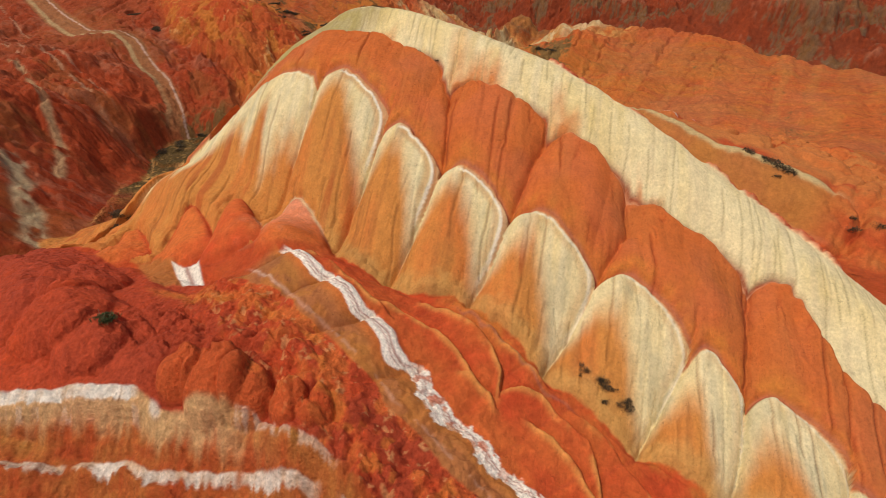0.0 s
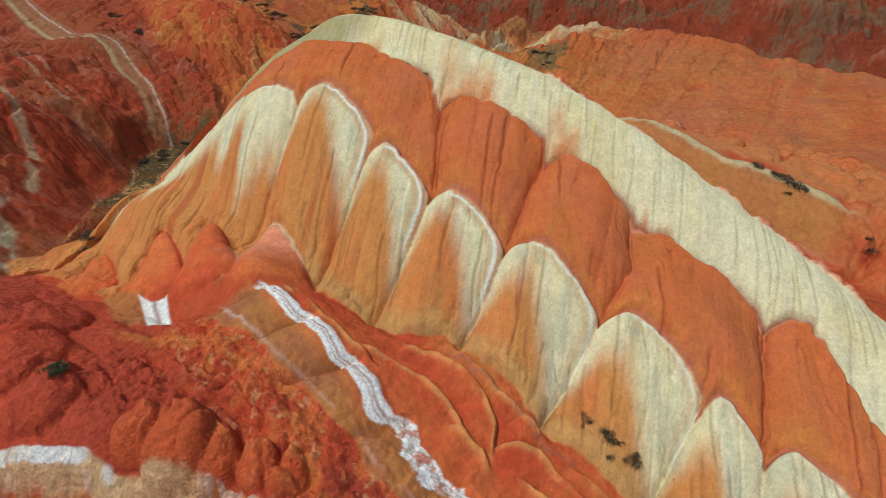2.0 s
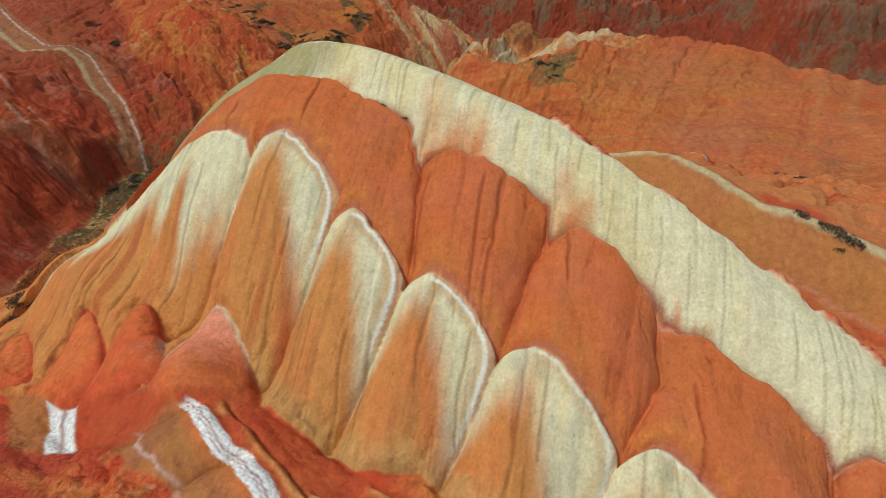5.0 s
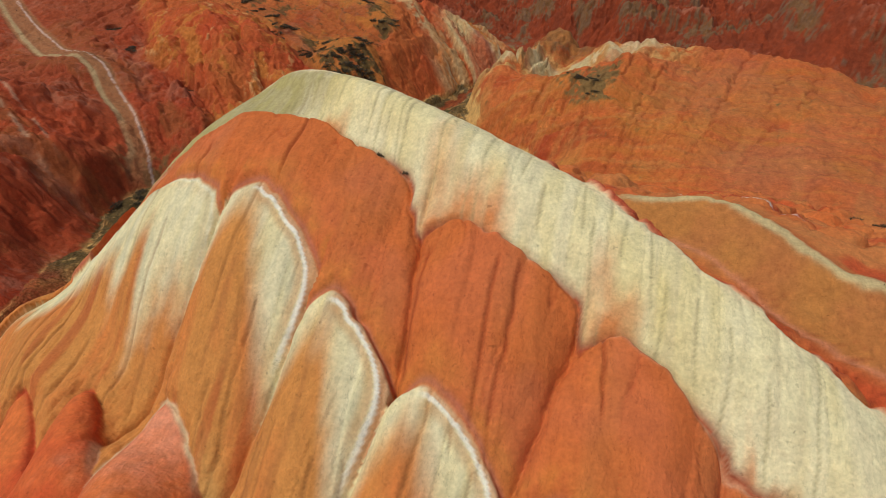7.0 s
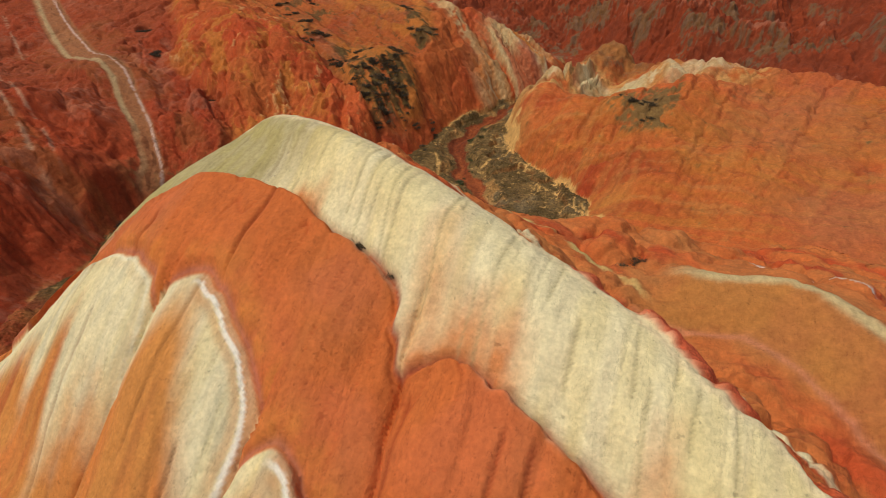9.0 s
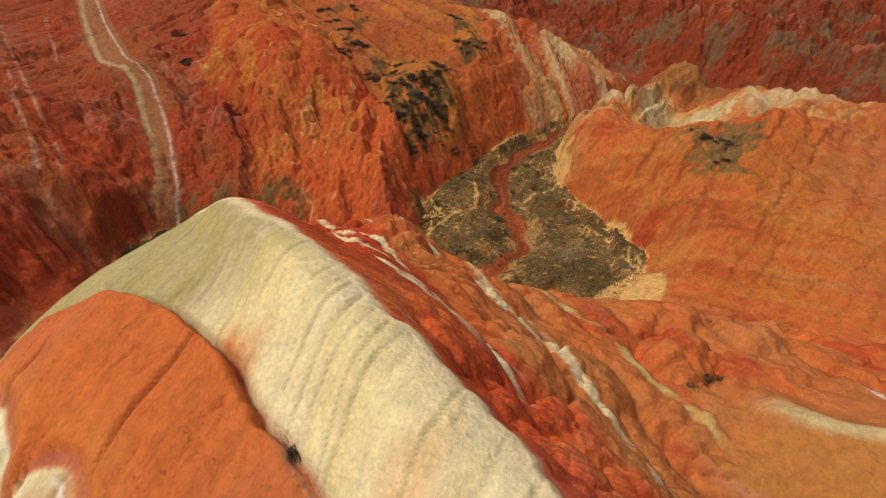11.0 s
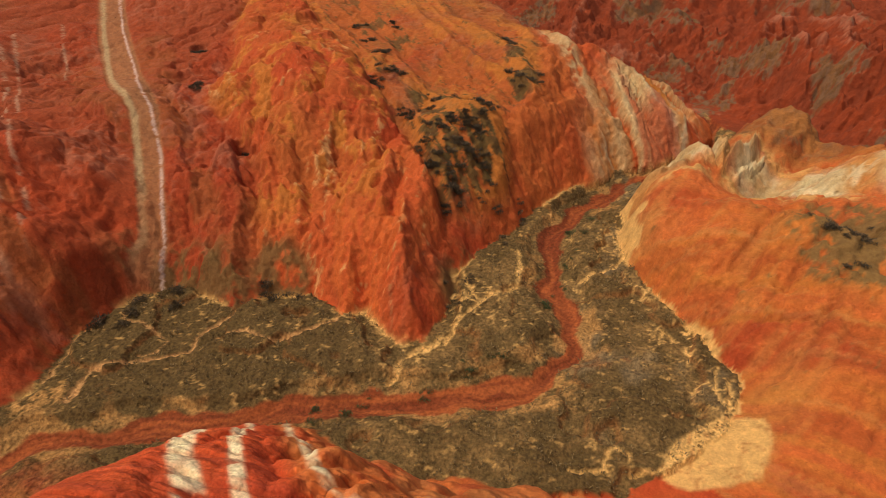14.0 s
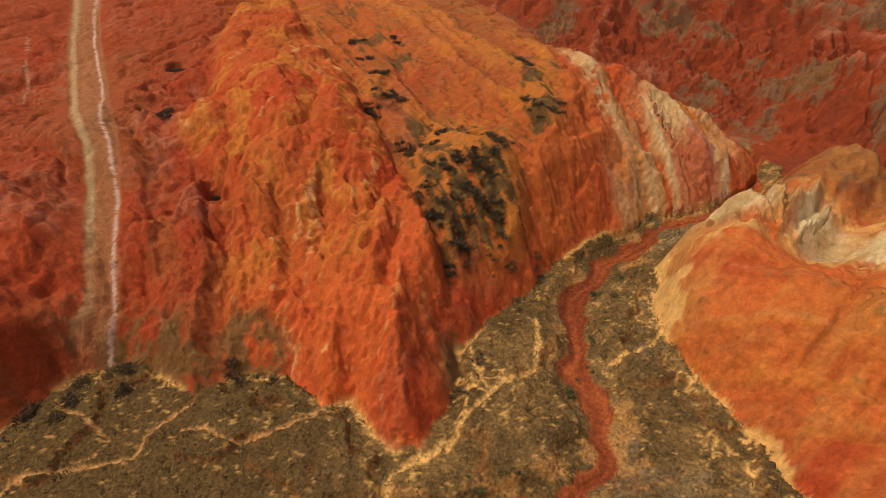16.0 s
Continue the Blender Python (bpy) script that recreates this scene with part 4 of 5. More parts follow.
    teeth = np.where(pka < 13, ridged(pka * 0.34 + 0.2 * n2, pk * 0.05, 165, 3, 0.55), ridged(pka * 0.13 + 0.15 * n2, pk * 0.04, 165, 3, 0.4))
    zr = base + upr + peak * (0.6 + (3.0 + 4.5 * fanned) * (teeth - 0.5)) + 4.2 * np.exp(-(((x - 19) / 7) ** 2 + ((y - 159) / 5) ** 2)) * (0.5 + ridged(x * 0.16, y * 0.1, 173, 3)) + step(0, 8, br) * (2.6 * (billow(x * 0.07 + 0.2 * n1, across * 0.10, 163, 4) - 0.5) - 0.8 * np.exp(-groove * 11) + 0.35 * (ridged(fall * 0.4, down * 0.05, 167, 3) - 0.6)) + step(20, 34, x) * (4.5 * (billow(x * 0.035 + 0.2 * n1, y * 0.035 - 0.02 * x, 169, 2, 0.4) - 0.4) + 1.1 * (ridged(fall * 0.2, down * 0.05, 168, 3) - 0.6)) + 0.10 * n2 + 0.05 * n3
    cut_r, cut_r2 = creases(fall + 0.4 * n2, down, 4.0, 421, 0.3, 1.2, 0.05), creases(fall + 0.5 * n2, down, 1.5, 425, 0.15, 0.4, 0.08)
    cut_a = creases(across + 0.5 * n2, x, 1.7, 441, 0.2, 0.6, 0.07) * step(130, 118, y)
    zr = zr - 0.3 * step(1, 5, br) * cut_a - step(1, 6, br) * (0.55 * cut_r + 0.18 * cut_r2 - 2.0 * (billow(fall * 0.085 + 0.1 * n2, down * 0.022, 429, 2, 0.4) - 0.5))
    zh = base + np.interp(bh, (0, 10, 60, 400), (0, 1.5, 6, 14)) + 1.5 * step(4, 30, bh) * fbm(x * 0.08, y * 0.08, 171)
    hs, hd = to_sd(x, y)
    zh = zh - 11 * step(-3, 5, np.minimum.reduce([hs + 36, 60 - hs, hd + 5, 58 - hd]))
    blend = step(0, 1, (bl - br) / np.maximum(bl + br, 1) * 3 + 0.5)
    zo = zl * (1 - blend) + zr * blend
    zo = zo + (zh - zo) * np.where(side == 2, 1.0, step(-16, 1, br - bh) * (blend > 0.5))
    beyond = y - skyline(x) + 1.2 * n1 + 0.8 * n2
    zo = zo - 5.5 * step(-0.5, 5, beyond) * step(-75, -50, x) * step(30, 12, beyond)
    far = step(4, 30, beyond)
    crag = ridged(x * 0.075, y * 0.075, 185, 5, 0.6)
    zo = zo + far * (8.0 * (ridged(x * 0.028, y * 0.028, 181, 4) - 0.5) + 9.0 * (crag - 0.6) + 2.8 * (ridged(x * 0.3, y * 0.3, 187, 4, 0.6) - 0.6))
    z = np.where(floor_in, floor, np.maximum(zo, base - 0.4))

    # colours: floor
    olive = mix(np.array((0.115, 0.072, 0.024)), np.array((0.225, 0.132, 0.044)), np.clip(0.45 + 1.1 * fbm(x * 0.5, y * 0.5, 193) + 0.5 * n3, 0, 1))
    scrub = mix(olive, SCRUB * 0.75, np.clip(1.3 * step(0.0, 0.5, fbm(x * 0.16, y * 0.16, 207) + 0.5 * n3 + 0.6 * step(-18, -32, x)), 0, 0.8))
    scrub = mix(scrub, GREY * 0.5, 0.3 * step(0.1, 0.5, n1 + 0.4 * n2) * step(-8, 0, x))
    scrub = mix(scrub, SAND * 0.85, 0.6 * step(0.45, 0.54, fbm(x * 1.3 + 0.5 * y, y * 1.9, 195, 4) + 0.2 * n3))
    scrub = mix(scrub, BROWN * 0.7, 0.5 * np.exp(-((terr + 0.04 * n3) / 0.03) ** 2))
    edge_b = np.minimum(bl, br)
    veins = np.exp(-(np.abs(fbm(x * 0.5, y * 0.5, 198, 3)) / 0.06) ** 4)
    toes = sum(np.exp(-(((x - cx) / r) ** 2 + ((y - cy) / r) ** 2) ** 2) for cx, cy, r in ((-17, 113, 5), (0.5, 131, 4.5), (4, 123.5, 3), (8.5, 115, 3.5), (-21, 103.5, 3), (-30, 106, 3), (12, 108, 3)))
    scrub = mix(scrub, SAND * 1.05, np.clip(0.8 * np.exp(-((edge_b - 0.15) / 0.2) ** 2) * step(0.0, 0.15, fbm(x * 0.15, y * 0.15, 197)) + 0.95 * veins * np.clip(toes, 0, 1), 0, 0.95))
    scrub = mix(scrub, mix(DEEP, BROWN * 0.8, np.clip(0.5 + n2, 0, 1)), step(80, 72, y + 4 * n1))
    scrub = mix(scrub, mix(SAND, ORANGE, 0.25) * 0.75, 0.75 * np.clip(soft_in(SAND_FLAT, ex, ey, 0.6) + soft_in(LEFT_FLAT, ex, ey, 0.5), 0, 1) * step(-0.25, 0.0, n3 + 0.5 * n2))
    silt = mix(np.array((0.16, 0.036, 0.012)), np.array((0.30, 0.078, 0.022)), np.clip(0.5 + 1.6 * fbm(sa * 0.12, st * 2.6, 199), 0, 1))
    bank = step(4.4, 2.9, st + 1.6 * n2) * step(0.0, 0.25, fbm(x * 0.25, y * 0.25, 201))
    scrub = mix(scrub, mix(SAND, ORANGE, 0.3) * 0.75, 0.55 * bank)
    wide = 1.25 + 0.5 * vnoise(sa * 0.12, sa * 0, 203) + 0.3 * step(-20, -34, x)
    fl = mix(scrub, silt, step(0.15, -0.15, st + 0.5 * n2 + 0.15 * n3 - wide))
    fl = mix(fl, mix(mix(SAND, PINK, 0.35) * 0.9, SAND, step(-30, -18, x)), 0.85 * rills)
    # left cliff
    cl = mix(mix(DEEP, BROWN, 0.25), RED * 0.76, np.clip(0.55 + 0.9 * fbm(x * 0.09, y * 0.09, 211) + 0.35 * n2, 0, 1))
    # lighter red painted here to lift a part of the cliff lying in shade
    cl = mix(cl, mix(RED, ORANGE, 0.25) * 0.8, 0.5 * np.exp(-(((x + 62) / 14) ** 4 + ((y - 95) / 16) ** 4)))
    cl = mix(cl, BROWN * 0.8, np.clip(0.9 * step(0.1, 0.5, fbm(pu * 0.12, pv * 0.05, 225) + 0.25 * n2), 0, 0.5))
    # scar ridges tinted paler, as edges that catch the light
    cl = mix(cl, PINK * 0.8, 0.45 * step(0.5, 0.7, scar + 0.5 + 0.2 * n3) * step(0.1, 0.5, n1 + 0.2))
    warm = mix(RED * 1.0, ORANGE * 0.86, np.clip(0.62 + 0.9 * fbm(pu * 0.16, pv * 0.1, 212) + 0.3 * n2, 0, 1))
    warm = mix(warm, OCHRE * 0.86, np.clip(1.1 * step(0.0, 0.45, fbm(pu * 0.45, pv * 0.16, 213) + 0.35 * n3), 0, 0.6))
    warm = mix(warm, mix(RED * 1.25, ORANGE, 0.35), 0.7 * step(12, 4, bl + 3 * n1))
    # light on the ridge lips, painted as thin pale lines
    lit_lip = step(0.22, 0.28, scar + 0.1 * n3) * step(-0.1, 0.2, fbm(x * 0.15, y * 0.15, 214))
    warm = mix(warm, mix(SAND, PINK, 0.3), 0.7 * lit_lip)
    cl = mix(cl, PINK * 0.9, 0.25 * lit_lip)
    cl = mix(cl, mix(DEEP, BROWN, 0.4) * 0.9, 0.3 * step(-70, -88, x))
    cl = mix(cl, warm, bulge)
    # cliff creases get their shade in the colour too
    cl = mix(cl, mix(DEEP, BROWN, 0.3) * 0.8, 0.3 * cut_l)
    warm2 = mix(ORANGE * 0.85, RED, np.clip(0.4 + 0.9 * n1 + 0.3 * n2, 0, 1))
    cl = mix(cl, warm2, step(-26, -20, x) * (1 - bulge) * (1 - yel))
    gold = mix(ORANGE * 0.74, mix(OCHRE, ORANGE, 0.45) * 0.78, step(0.45, 0.68, ridge + 0.2 * n3 + 0.15 * n2))
    gold = mix(gold, SCRUB * 1.2, 0.35 * step(0.26, 0.36, fbm(slant * 0.5, run * 0.12, 216) + 0.3 * n3 + 0.25 * n1))
    hair = fbm(slant * 1.5, run * 0.35, 220, 3, 0.6)
    for cx, cy, r in ((-66, 177.5, 2.6), (-56, 166, 2.6), (-48, 160.5, 2.0), (-42, 146.5, 2.2), (-36, 142.7, 2.4), (-29, 134.5, 2.4), (-25.5, 132.5, 2.2), (-24, 137, 2.2), (-22, 135, 2.0), (-23, 130.2, 2.4), (-23.7, 124.6, 2.0), (-20.6, 151.3, 2.6), (-24.5, 159.3, 2.0), (-27, 129, 2.2), (-32, 138, 2.0), (-30, 143, 1.6)):
        gold = mix(gold, SCRUB * mix(np.array((0.5, 0.5, 0.55)), np.array((1.1, 1.1, 1.0)), np.clip(0.4 + n3, 0, 1)), 0.9 * step(0.46, 0.56, np.exp(-(((x - cx) / r) ** 2 + ((y - cy) / (1.3 * r)) ** 2)) + 1.0 * hair + 0.2 * n3))
    cl = mix(cl, gold, yel * (1 - 0.6 * step(0.15, 0.5, n1)))
    stone = mix(mix(mix(OCHRE, ORANGE, 0.4) * 0.85, mix(CREAM, SAND, 0.5), np.clip(0.5 + 1.2 * fbm(al * 0.3, bl * 0.05, 217) + 0.3 * n3, 0, 1)), CREAM * 0.9, step(0.78, 0.98, fan_ridge + 0.15 * n2) * step(0.0, 0.4, fbm(al * 0.12, bl * 0.05, 218) + 0.1))
    stone = mix(stone, RED * 0.95, 0.8 * step(0.0, 0.25, fbm(al * 0.22, bl * 0.03, 219)))
    cl = mix(cl, stone * 0.82, np.clip(flute * 1.3, 0, 0.95) * step(0.30, 0.5, fan_ridge + 0.1 * n3))
    climb = np.exp(-(((x + 50) / 9.5) ** 2 + ((y - 102.5) / 4.5) ** 2) ** 2) + np.exp(-(((x + 40) / 4) ** 2 + ((y - 108) / 2.8) ** 2) ** 2) + np.exp(-(((x + 19) / 2.5) ** 2 + ((y - 117) / 5) ** 2) ** 2)
    cl = mix(cl, SCRUB * 1.25, np.clip(climb * 1.2, 0, 0.85) * step(-0.2, 0.15, fbm(x * 0.35, y * 0.35, 229) + 0.4 * n3 + 0.1))
    # pale beds running down the cliff
    cl = mix(cl, mix(BROWN * 0.95, GREY * 0.5, 0.25), 0.75 * between)
    cl = mix(cl, mix(GREY, SAND, 0.45) * 0.72, 0.85 * np.exp(-(bb / (0.5 + 0.15 * n2)) ** 6) * np.interp(y, (100, 104, 108, 112), (0, 0.5, 0.3, 1)))
    cl = mix(cl, mix(WHITE, PINK, 0.45), 0.75 * np.exp(-(wb / (0.18 + 0.16 * n3)) ** 4) * step(-0.75, -0.45, fbm(wa * 0.6, wb * 0, 223) + 0.2 * n3))
    for line, w in zip(LEFT_BEDS, (0.55, 0.4, 0.35)):
        bd, ba = along(line, lx, ly)
        cl = mix(cl, mix(GREY, PINK, 0.4), 0.55 * np.exp(-(bd / (w * (0.55 + 0.6 * n3))) ** 4) * step(-0.45, -0.15, fbm(ba * 0.28, bd * 0, 227) + 0.3 * n2) * step(62, 66, -x))
    for line, w, tone in GORGE_BEDS:
        gd, ga = along(line, lx, ly)
        cl = mix(cl, tone, 0.85 * np.exp(-(gd / (w * (0.9 + 0.7 * n2))) ** 4) * step(-0.5, -0.2, fbm(ga * 0.35, gd * 0.5, 228) + 0.3 * n2))
    rubble = mix(mix(DEEP, BROWN, 0.2) * 0.7, mix(RED, BROWN, 0.2) * 0.62, np.clip(0.4 + 1.1 * n2 + 0.5 * n1 + 0.6 * (crag - 0.6), 0, 1))
    rubble = mix(rubble, PINK * 0.8, 0.6 * step(0.78, 0.9, crag + 0.08 * n3))
    rubble = mix(rubble, mix(SCRUB * 1.2, GREY * 0.3, np.clip(0.3 + n3, 0, 1)), 0.7 * step(0.12, 0.3, fbm(x * 0.1, y * 0.1, 241) + 0.35 * n3 + 0.3 * n2 - 0.06 + 0.1 * step(14, 2, beyond)))
    dark = step(-0.4, 0.9, beyond)
    cl = mix(cl, rubble, dark)
    # right hill
    ro = mix(mix(ORANGE, RED, 0.15), OCHRE * 0.8, np.clip(0.12 + 0.8 * fbm(across * 0.2, x * 0.04, 231) + 0.3 * n2, 0, 0.8))
    ro = mix(ro, BROWN * 1.05, 0.35 * step(0.0, 0.4, fbm(x * 0.09, y * 0.09, 232) + 0.25 * n2) * step(24, 36, x))
    ro = mix(ro, mix(RED, DEEP, 0.3) * 0.9, np.clip(1.15 * sum(step(a - 0.5, a + 0.9, across + 0.8 * n2) * step(b + 0.25, b - 0.25, across + 0.8 * n2) * g for a, b, g in ((115.5, 120.6, 1.0), (108.0, 111.5, 0.85), (102.0, 105.5, 0.8), (125.5, 127.5, 0.5), (132, 135.5, 0.45))) * (0.75 + 0.5 * n1 + 0.4 * n2) * step(30, 18, x + 4 * n1), 0, 0.85))
    ro = mix(ro, SAND * 0.7, 0.22 * step(60, 26, x) * step(0.2, 0.5, fbm(across * 1.3, x * 0.10, 239, 4) + 0.15 * n3))
    # grooves and creases painted darker, as shade on top of the relief
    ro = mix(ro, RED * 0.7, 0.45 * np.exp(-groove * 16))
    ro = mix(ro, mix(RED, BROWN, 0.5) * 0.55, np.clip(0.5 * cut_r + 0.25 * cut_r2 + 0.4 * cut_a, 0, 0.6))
    ro = mix(ro, OCHRE * 0.9, 0.35 * step(0.1, 0.4, fbm(across * 0.9, x * 0.08, 445, 4)) * step(130, 118, y))
    ro = mix(ro, mix(OCHRE, SAND, 0.4) * 0.85, 0.28 * step(0.1, 0.5, fbm(fall * 0.4, down * 0.07, 433, 4)))
    ro = mix(ro, SCRUB * 1.4, 0.7 * step(0.34, 0.42, fbm(x * 0.11, y * 0.11, 238) + 0.35 * n3) * step(36, 46, x) * step(98, 84, y))
    ro = mix(ro, mix(ORANGE, PINK, 0.5) * 0.85, 0.5 * step(30, 44, x) * np.clip(0.5 + n1 + 0.4 * n2, 0, 1))
    caps = mix(mix(CREAM, CREAM_Y, 0.3) * 0.8, mix(TAN, SAND, 0.5) * 0.85, np.clip(0.5 + 1.1 * fbm(pka * 0.4, pk * 0.15, 237) + 0.3 * n2, 0, 1))
    caps = mix(caps, CREAM * 0.95, 0.7 * step(0.1, 0.4, fbm(pka * 0.5, pk * 0.3, 234) + 0.2 * n2))
    # gullies between the teeth darkened: shade painted in a brown scrub tone
    caps = mix(caps, mix(SCRUB * 1.4, BROWN, 0.5), 0.55 * step(0.55, 0.42, teeth + 0.08 * n3) * step(20, 12, pka))
    ro = mix(ro, caps, np.clip(np.exp(-(pk / 4.6) ** 4) * (1.0 + 0.6 * n2), 0, 0.96))
    ro = mix(ro, SAND * 0.9, 0.8 * np.exp(-((pk - 6.5 + n1) / 1.6) ** 2) * step(-0.1, 0.3, n2 + 0.2))
    apron = np.exp(-(((x - 4) / 8) ** 4 + ((y - 136) / 8) ** 4))
    ro = mix(ro, mix(OCHRE, SAND, 0.55) * 0.82, 0.65 * apron * step(6.5, 1.0, br + 2 * n1))
    ro = mix(ro, SCRUB * 1.4, 0.9 * step(0.3, 0.55, np.exp(-(((x - 22.5) / 5.0) ** 2 + ((y - 124.5) / 6.0) ** 2)) + 0.5 * n2 + 0.3 * n3))
    ro = mix(ro, SAND, 0.9 * step(0.12, -0.12, br + 1.3 * fbm(x * 0.3, y * 0.3, 236, 3) - 0.05 - 2.0 * np.exp(-((y - 133) / 4.5) ** 2) - 0.6 * step(0.1, 0.4, fbm(x * 0.2, y * 0.2, 235))))
    ro = mix(ro, mix(mix(TAN, BROWN, 0.5) * 0.8, rubble, np.clip(0.3 + n2, 0, 1)), step(0, 3, y - skyline(x) + 18 + n1) * step(4, 9, pk) * step(8, 14, y - 140))
    ro = mix(ro, rubble, dark)
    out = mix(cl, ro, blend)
    out = mix(out, SAND * 0.95, 0.7 * (side == 0) * np.exp(-(bl / 0.3) ** 2) * step(0.0, 0.15, fbm(x * 0.15, y * 0.15, 197)))
    nearc = mix(RED * 0.9, ORANGE, np.clip(0.4 + n1, 0, 1))
    out = np.where((side == 2)[..., None], nearc, out)
    fan = soft_in(FAN, ex, ey, 0.25)
    cracks = np.exp(-(np.abs(fbm(x * 0.5, y * 0.25, 243, 3)) / 0.03) ** 2)
    fanc = mix(SAND * 0.98, BROWN, 0.6 * cracks)
    out = mix(out, fanc, 0.95 * fan)
    fl = mix(fl, fanc, 0.95 * fan)
    col = np.where(floor_in[..., None], fl, out)
    reg = np.where(floor_in, np.where(st + 0.5 * n2 < wide, 1, 0), np.where(side == 2, 5, np.where(blend > 0.5, 3, 2)))
    reg = np.where(~floor_in & (y > 185), 4, reg)
    return z, col, reg


def terrain(x, y):
    s, d = to_sd(x, y)
    near = (s > -39) & (s < 63) & (d > -59) & (d < 61)
    zh, ch, rh = np.full(np.shape(s), -50.0), np.zeros(np.shape(s) + (3,)), np.full(np.shape(s), 63)
    if near.any():
        zh[near], ch[near], rh[near] = hill(s[near], d[near])
    low = ~((zh > 30) & (s > -15) & (s < 56) & (d > -4) & (d < 40))
    zl, cl, rl = np.zeros(np.shape(s)), np.zeros(np.shape(s) + (3,)), np.full(np.shape(s), 5)
    if low.any():
        zl[low], cl[low], rl[low] = land(x[low], y[low])
    fall = 40 * np.clip(np.maximum.reduce([-36 - s, s - 60, -56 - d, d - 58]), 0, None) / 4
    zh = zh - fall
    m = step(-0.35, 0.35, zh - zl)
    z = smax(zh, zl, 0.5)
    return z, mix(cl, ch, m), np.where(m > 0.5, rh, rl)


# ---- materials ----
def clay(name, grain=9.0, bump=0.35, rough=0.92, crack=0.0, speckle=0.12, rill=0.0, deep=0.12, angle=12.5, fleck=0.0, fleck_scale=3.0, wall=False, lump=2.0, mottle=0.05):
    """Weathered clay or rock in the colours of its beds, with grain, stains, pebbles and rills."""
    mat = bpy.data.materials.new(name)
    mat.use_nodes = True
    nt = mat.node_tree
    nd, ln = nt.nodes, nt.links.new
    bsdf = nd["Principled BSDF"]
    bsdf.inputs["Roughness"].default_value = rough
    bsdf.inputs["Specular IOR Level"].default_value = 0.15
    beds = nd.new("ShaderNodeAttribute")
    beds.attribute_name = "beds"
    co = nd.new("ShaderNodeTexCoord")
    turn = nd.new("ShaderNodeMapping")
    turn.inputs["Rotation"].default_value = (0, 0, radians(angle))
    ln(co.outputs["Object"], turn.inputs[0])

    def tex(scale, detail, rough_, stretch=None):
        n = nd.new("ShaderNodeTexNoise")
        n.inputs["Scale"].default_value, n.inputs["Detail"].default_value, n.inputs["Roughness"].default_value = scale, detail, rough_
        if stretch and wall:
            stretch = (stretch[0], stretch[0], stretch[0] * 0.5)
        if stretch:
            mp = nd.new("ShaderNodeMapping")
            mp.inputs["Scale"].default_value = stretch
            ln(turn.outputs[0], mp.inputs[0])
            ln(mp.outputs[0], n.inputs[0])
        else:
            ln(co.outputs["Object"], n.inputs[0])
        return n.outputs["Fac"]

    def ramp(v, lo, hi, a, b):
        r = nd.new("ShaderNodeMapRange")
        for i, val in enumerate((lo, hi, a, b)):
            r.inputs[i + 1].default_value = val
        ln(v, r.inputs[0])
        return r.outputs[0]

    def scaled(colour, fac):
        m = nd.new("ShaderNodeVectorMath")
        m.operation = "SCALE"
        ln(colour, m.inputs[0])
        ln(fac, m.inputs["Scale"])
        return m.outputs[0]

    def times(a, b):
        m = nd.new("ShaderNodeMath")
        m.operation = "MULTIPLY"
        ln(a, m.inputs[0])
        ln(b, m.inputs[1])
        return m.outputs[0]

    def plus(a, b, k):
        m = nd.new("ShaderNodeMath")
        m.operation = "MULTIPLY_ADD"
        ln(b, m.inputs[0])
        m.inputs[1].default_value = k
        ln(a, m.inputs[2])
        return m.outputs[0]

    fine, mid = tex(grain, 3, 0.55), tex(0.9, 5, 0.6)
    stain = ramp(mid, 0.3, 0.7, 0.92, 1.08)
    spot = ramp(fine, 0.3, 0.7, 1 - speckle * 1.6, 1 + speckle * 1.6)
    tone = times(stain, spot)
    height = plus(times(fine, ramp(mid, 0.35, 0.65, 0.15, 0.5)), mid, 1.2)
    lumpy = tex(lump, 3, 0.55)
    tone = times(tone, ramp(lumpy, 0.32, 0.68, 1 - mottle, 1 + mottle))
    height = plus(height, lumpy, 1.6)
    if rill:
        streak = tex(1.0, 5, 0.7, (2.4, 0.6, 0.8))
        tone = times(tone, ramp(streak, 0.3, 0.7, 1 - rill, 1 + rill))
        height = plus(height, streak, 0.7)
    if fleck:
        crumbs = tex(1.0, 6, 0.75, (fleck_scale, fleck_scale * 0.4, fleck_scale * 0.6))
        tone = times(tone, ramp(crumbs, 0.56, 0.66, 1.0, 1 + fleck))
        tone = times(tone, ramp(crumbs, 0.36, 0.43, 1 - 0.7 * fleck, 1.0))
        height = plus(height, crumbs, 1.5)
    # dents are sunk and also toned down, which paints shade into them
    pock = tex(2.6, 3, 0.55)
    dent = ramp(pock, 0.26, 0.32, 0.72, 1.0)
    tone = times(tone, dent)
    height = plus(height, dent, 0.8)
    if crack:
        # each crack lowers the bump and carries its shade as a darker tone
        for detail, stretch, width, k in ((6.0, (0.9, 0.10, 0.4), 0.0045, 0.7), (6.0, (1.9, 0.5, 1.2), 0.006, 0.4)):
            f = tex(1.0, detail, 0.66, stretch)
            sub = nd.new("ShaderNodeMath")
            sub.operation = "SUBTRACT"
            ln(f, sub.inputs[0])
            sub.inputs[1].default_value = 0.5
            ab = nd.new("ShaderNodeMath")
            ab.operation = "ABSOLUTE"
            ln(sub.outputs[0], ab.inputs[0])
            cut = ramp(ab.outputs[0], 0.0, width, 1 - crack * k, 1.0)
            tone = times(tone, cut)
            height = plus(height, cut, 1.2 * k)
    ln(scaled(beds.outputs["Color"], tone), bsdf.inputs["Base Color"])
    bp = nd.new("ShaderNodeBump")
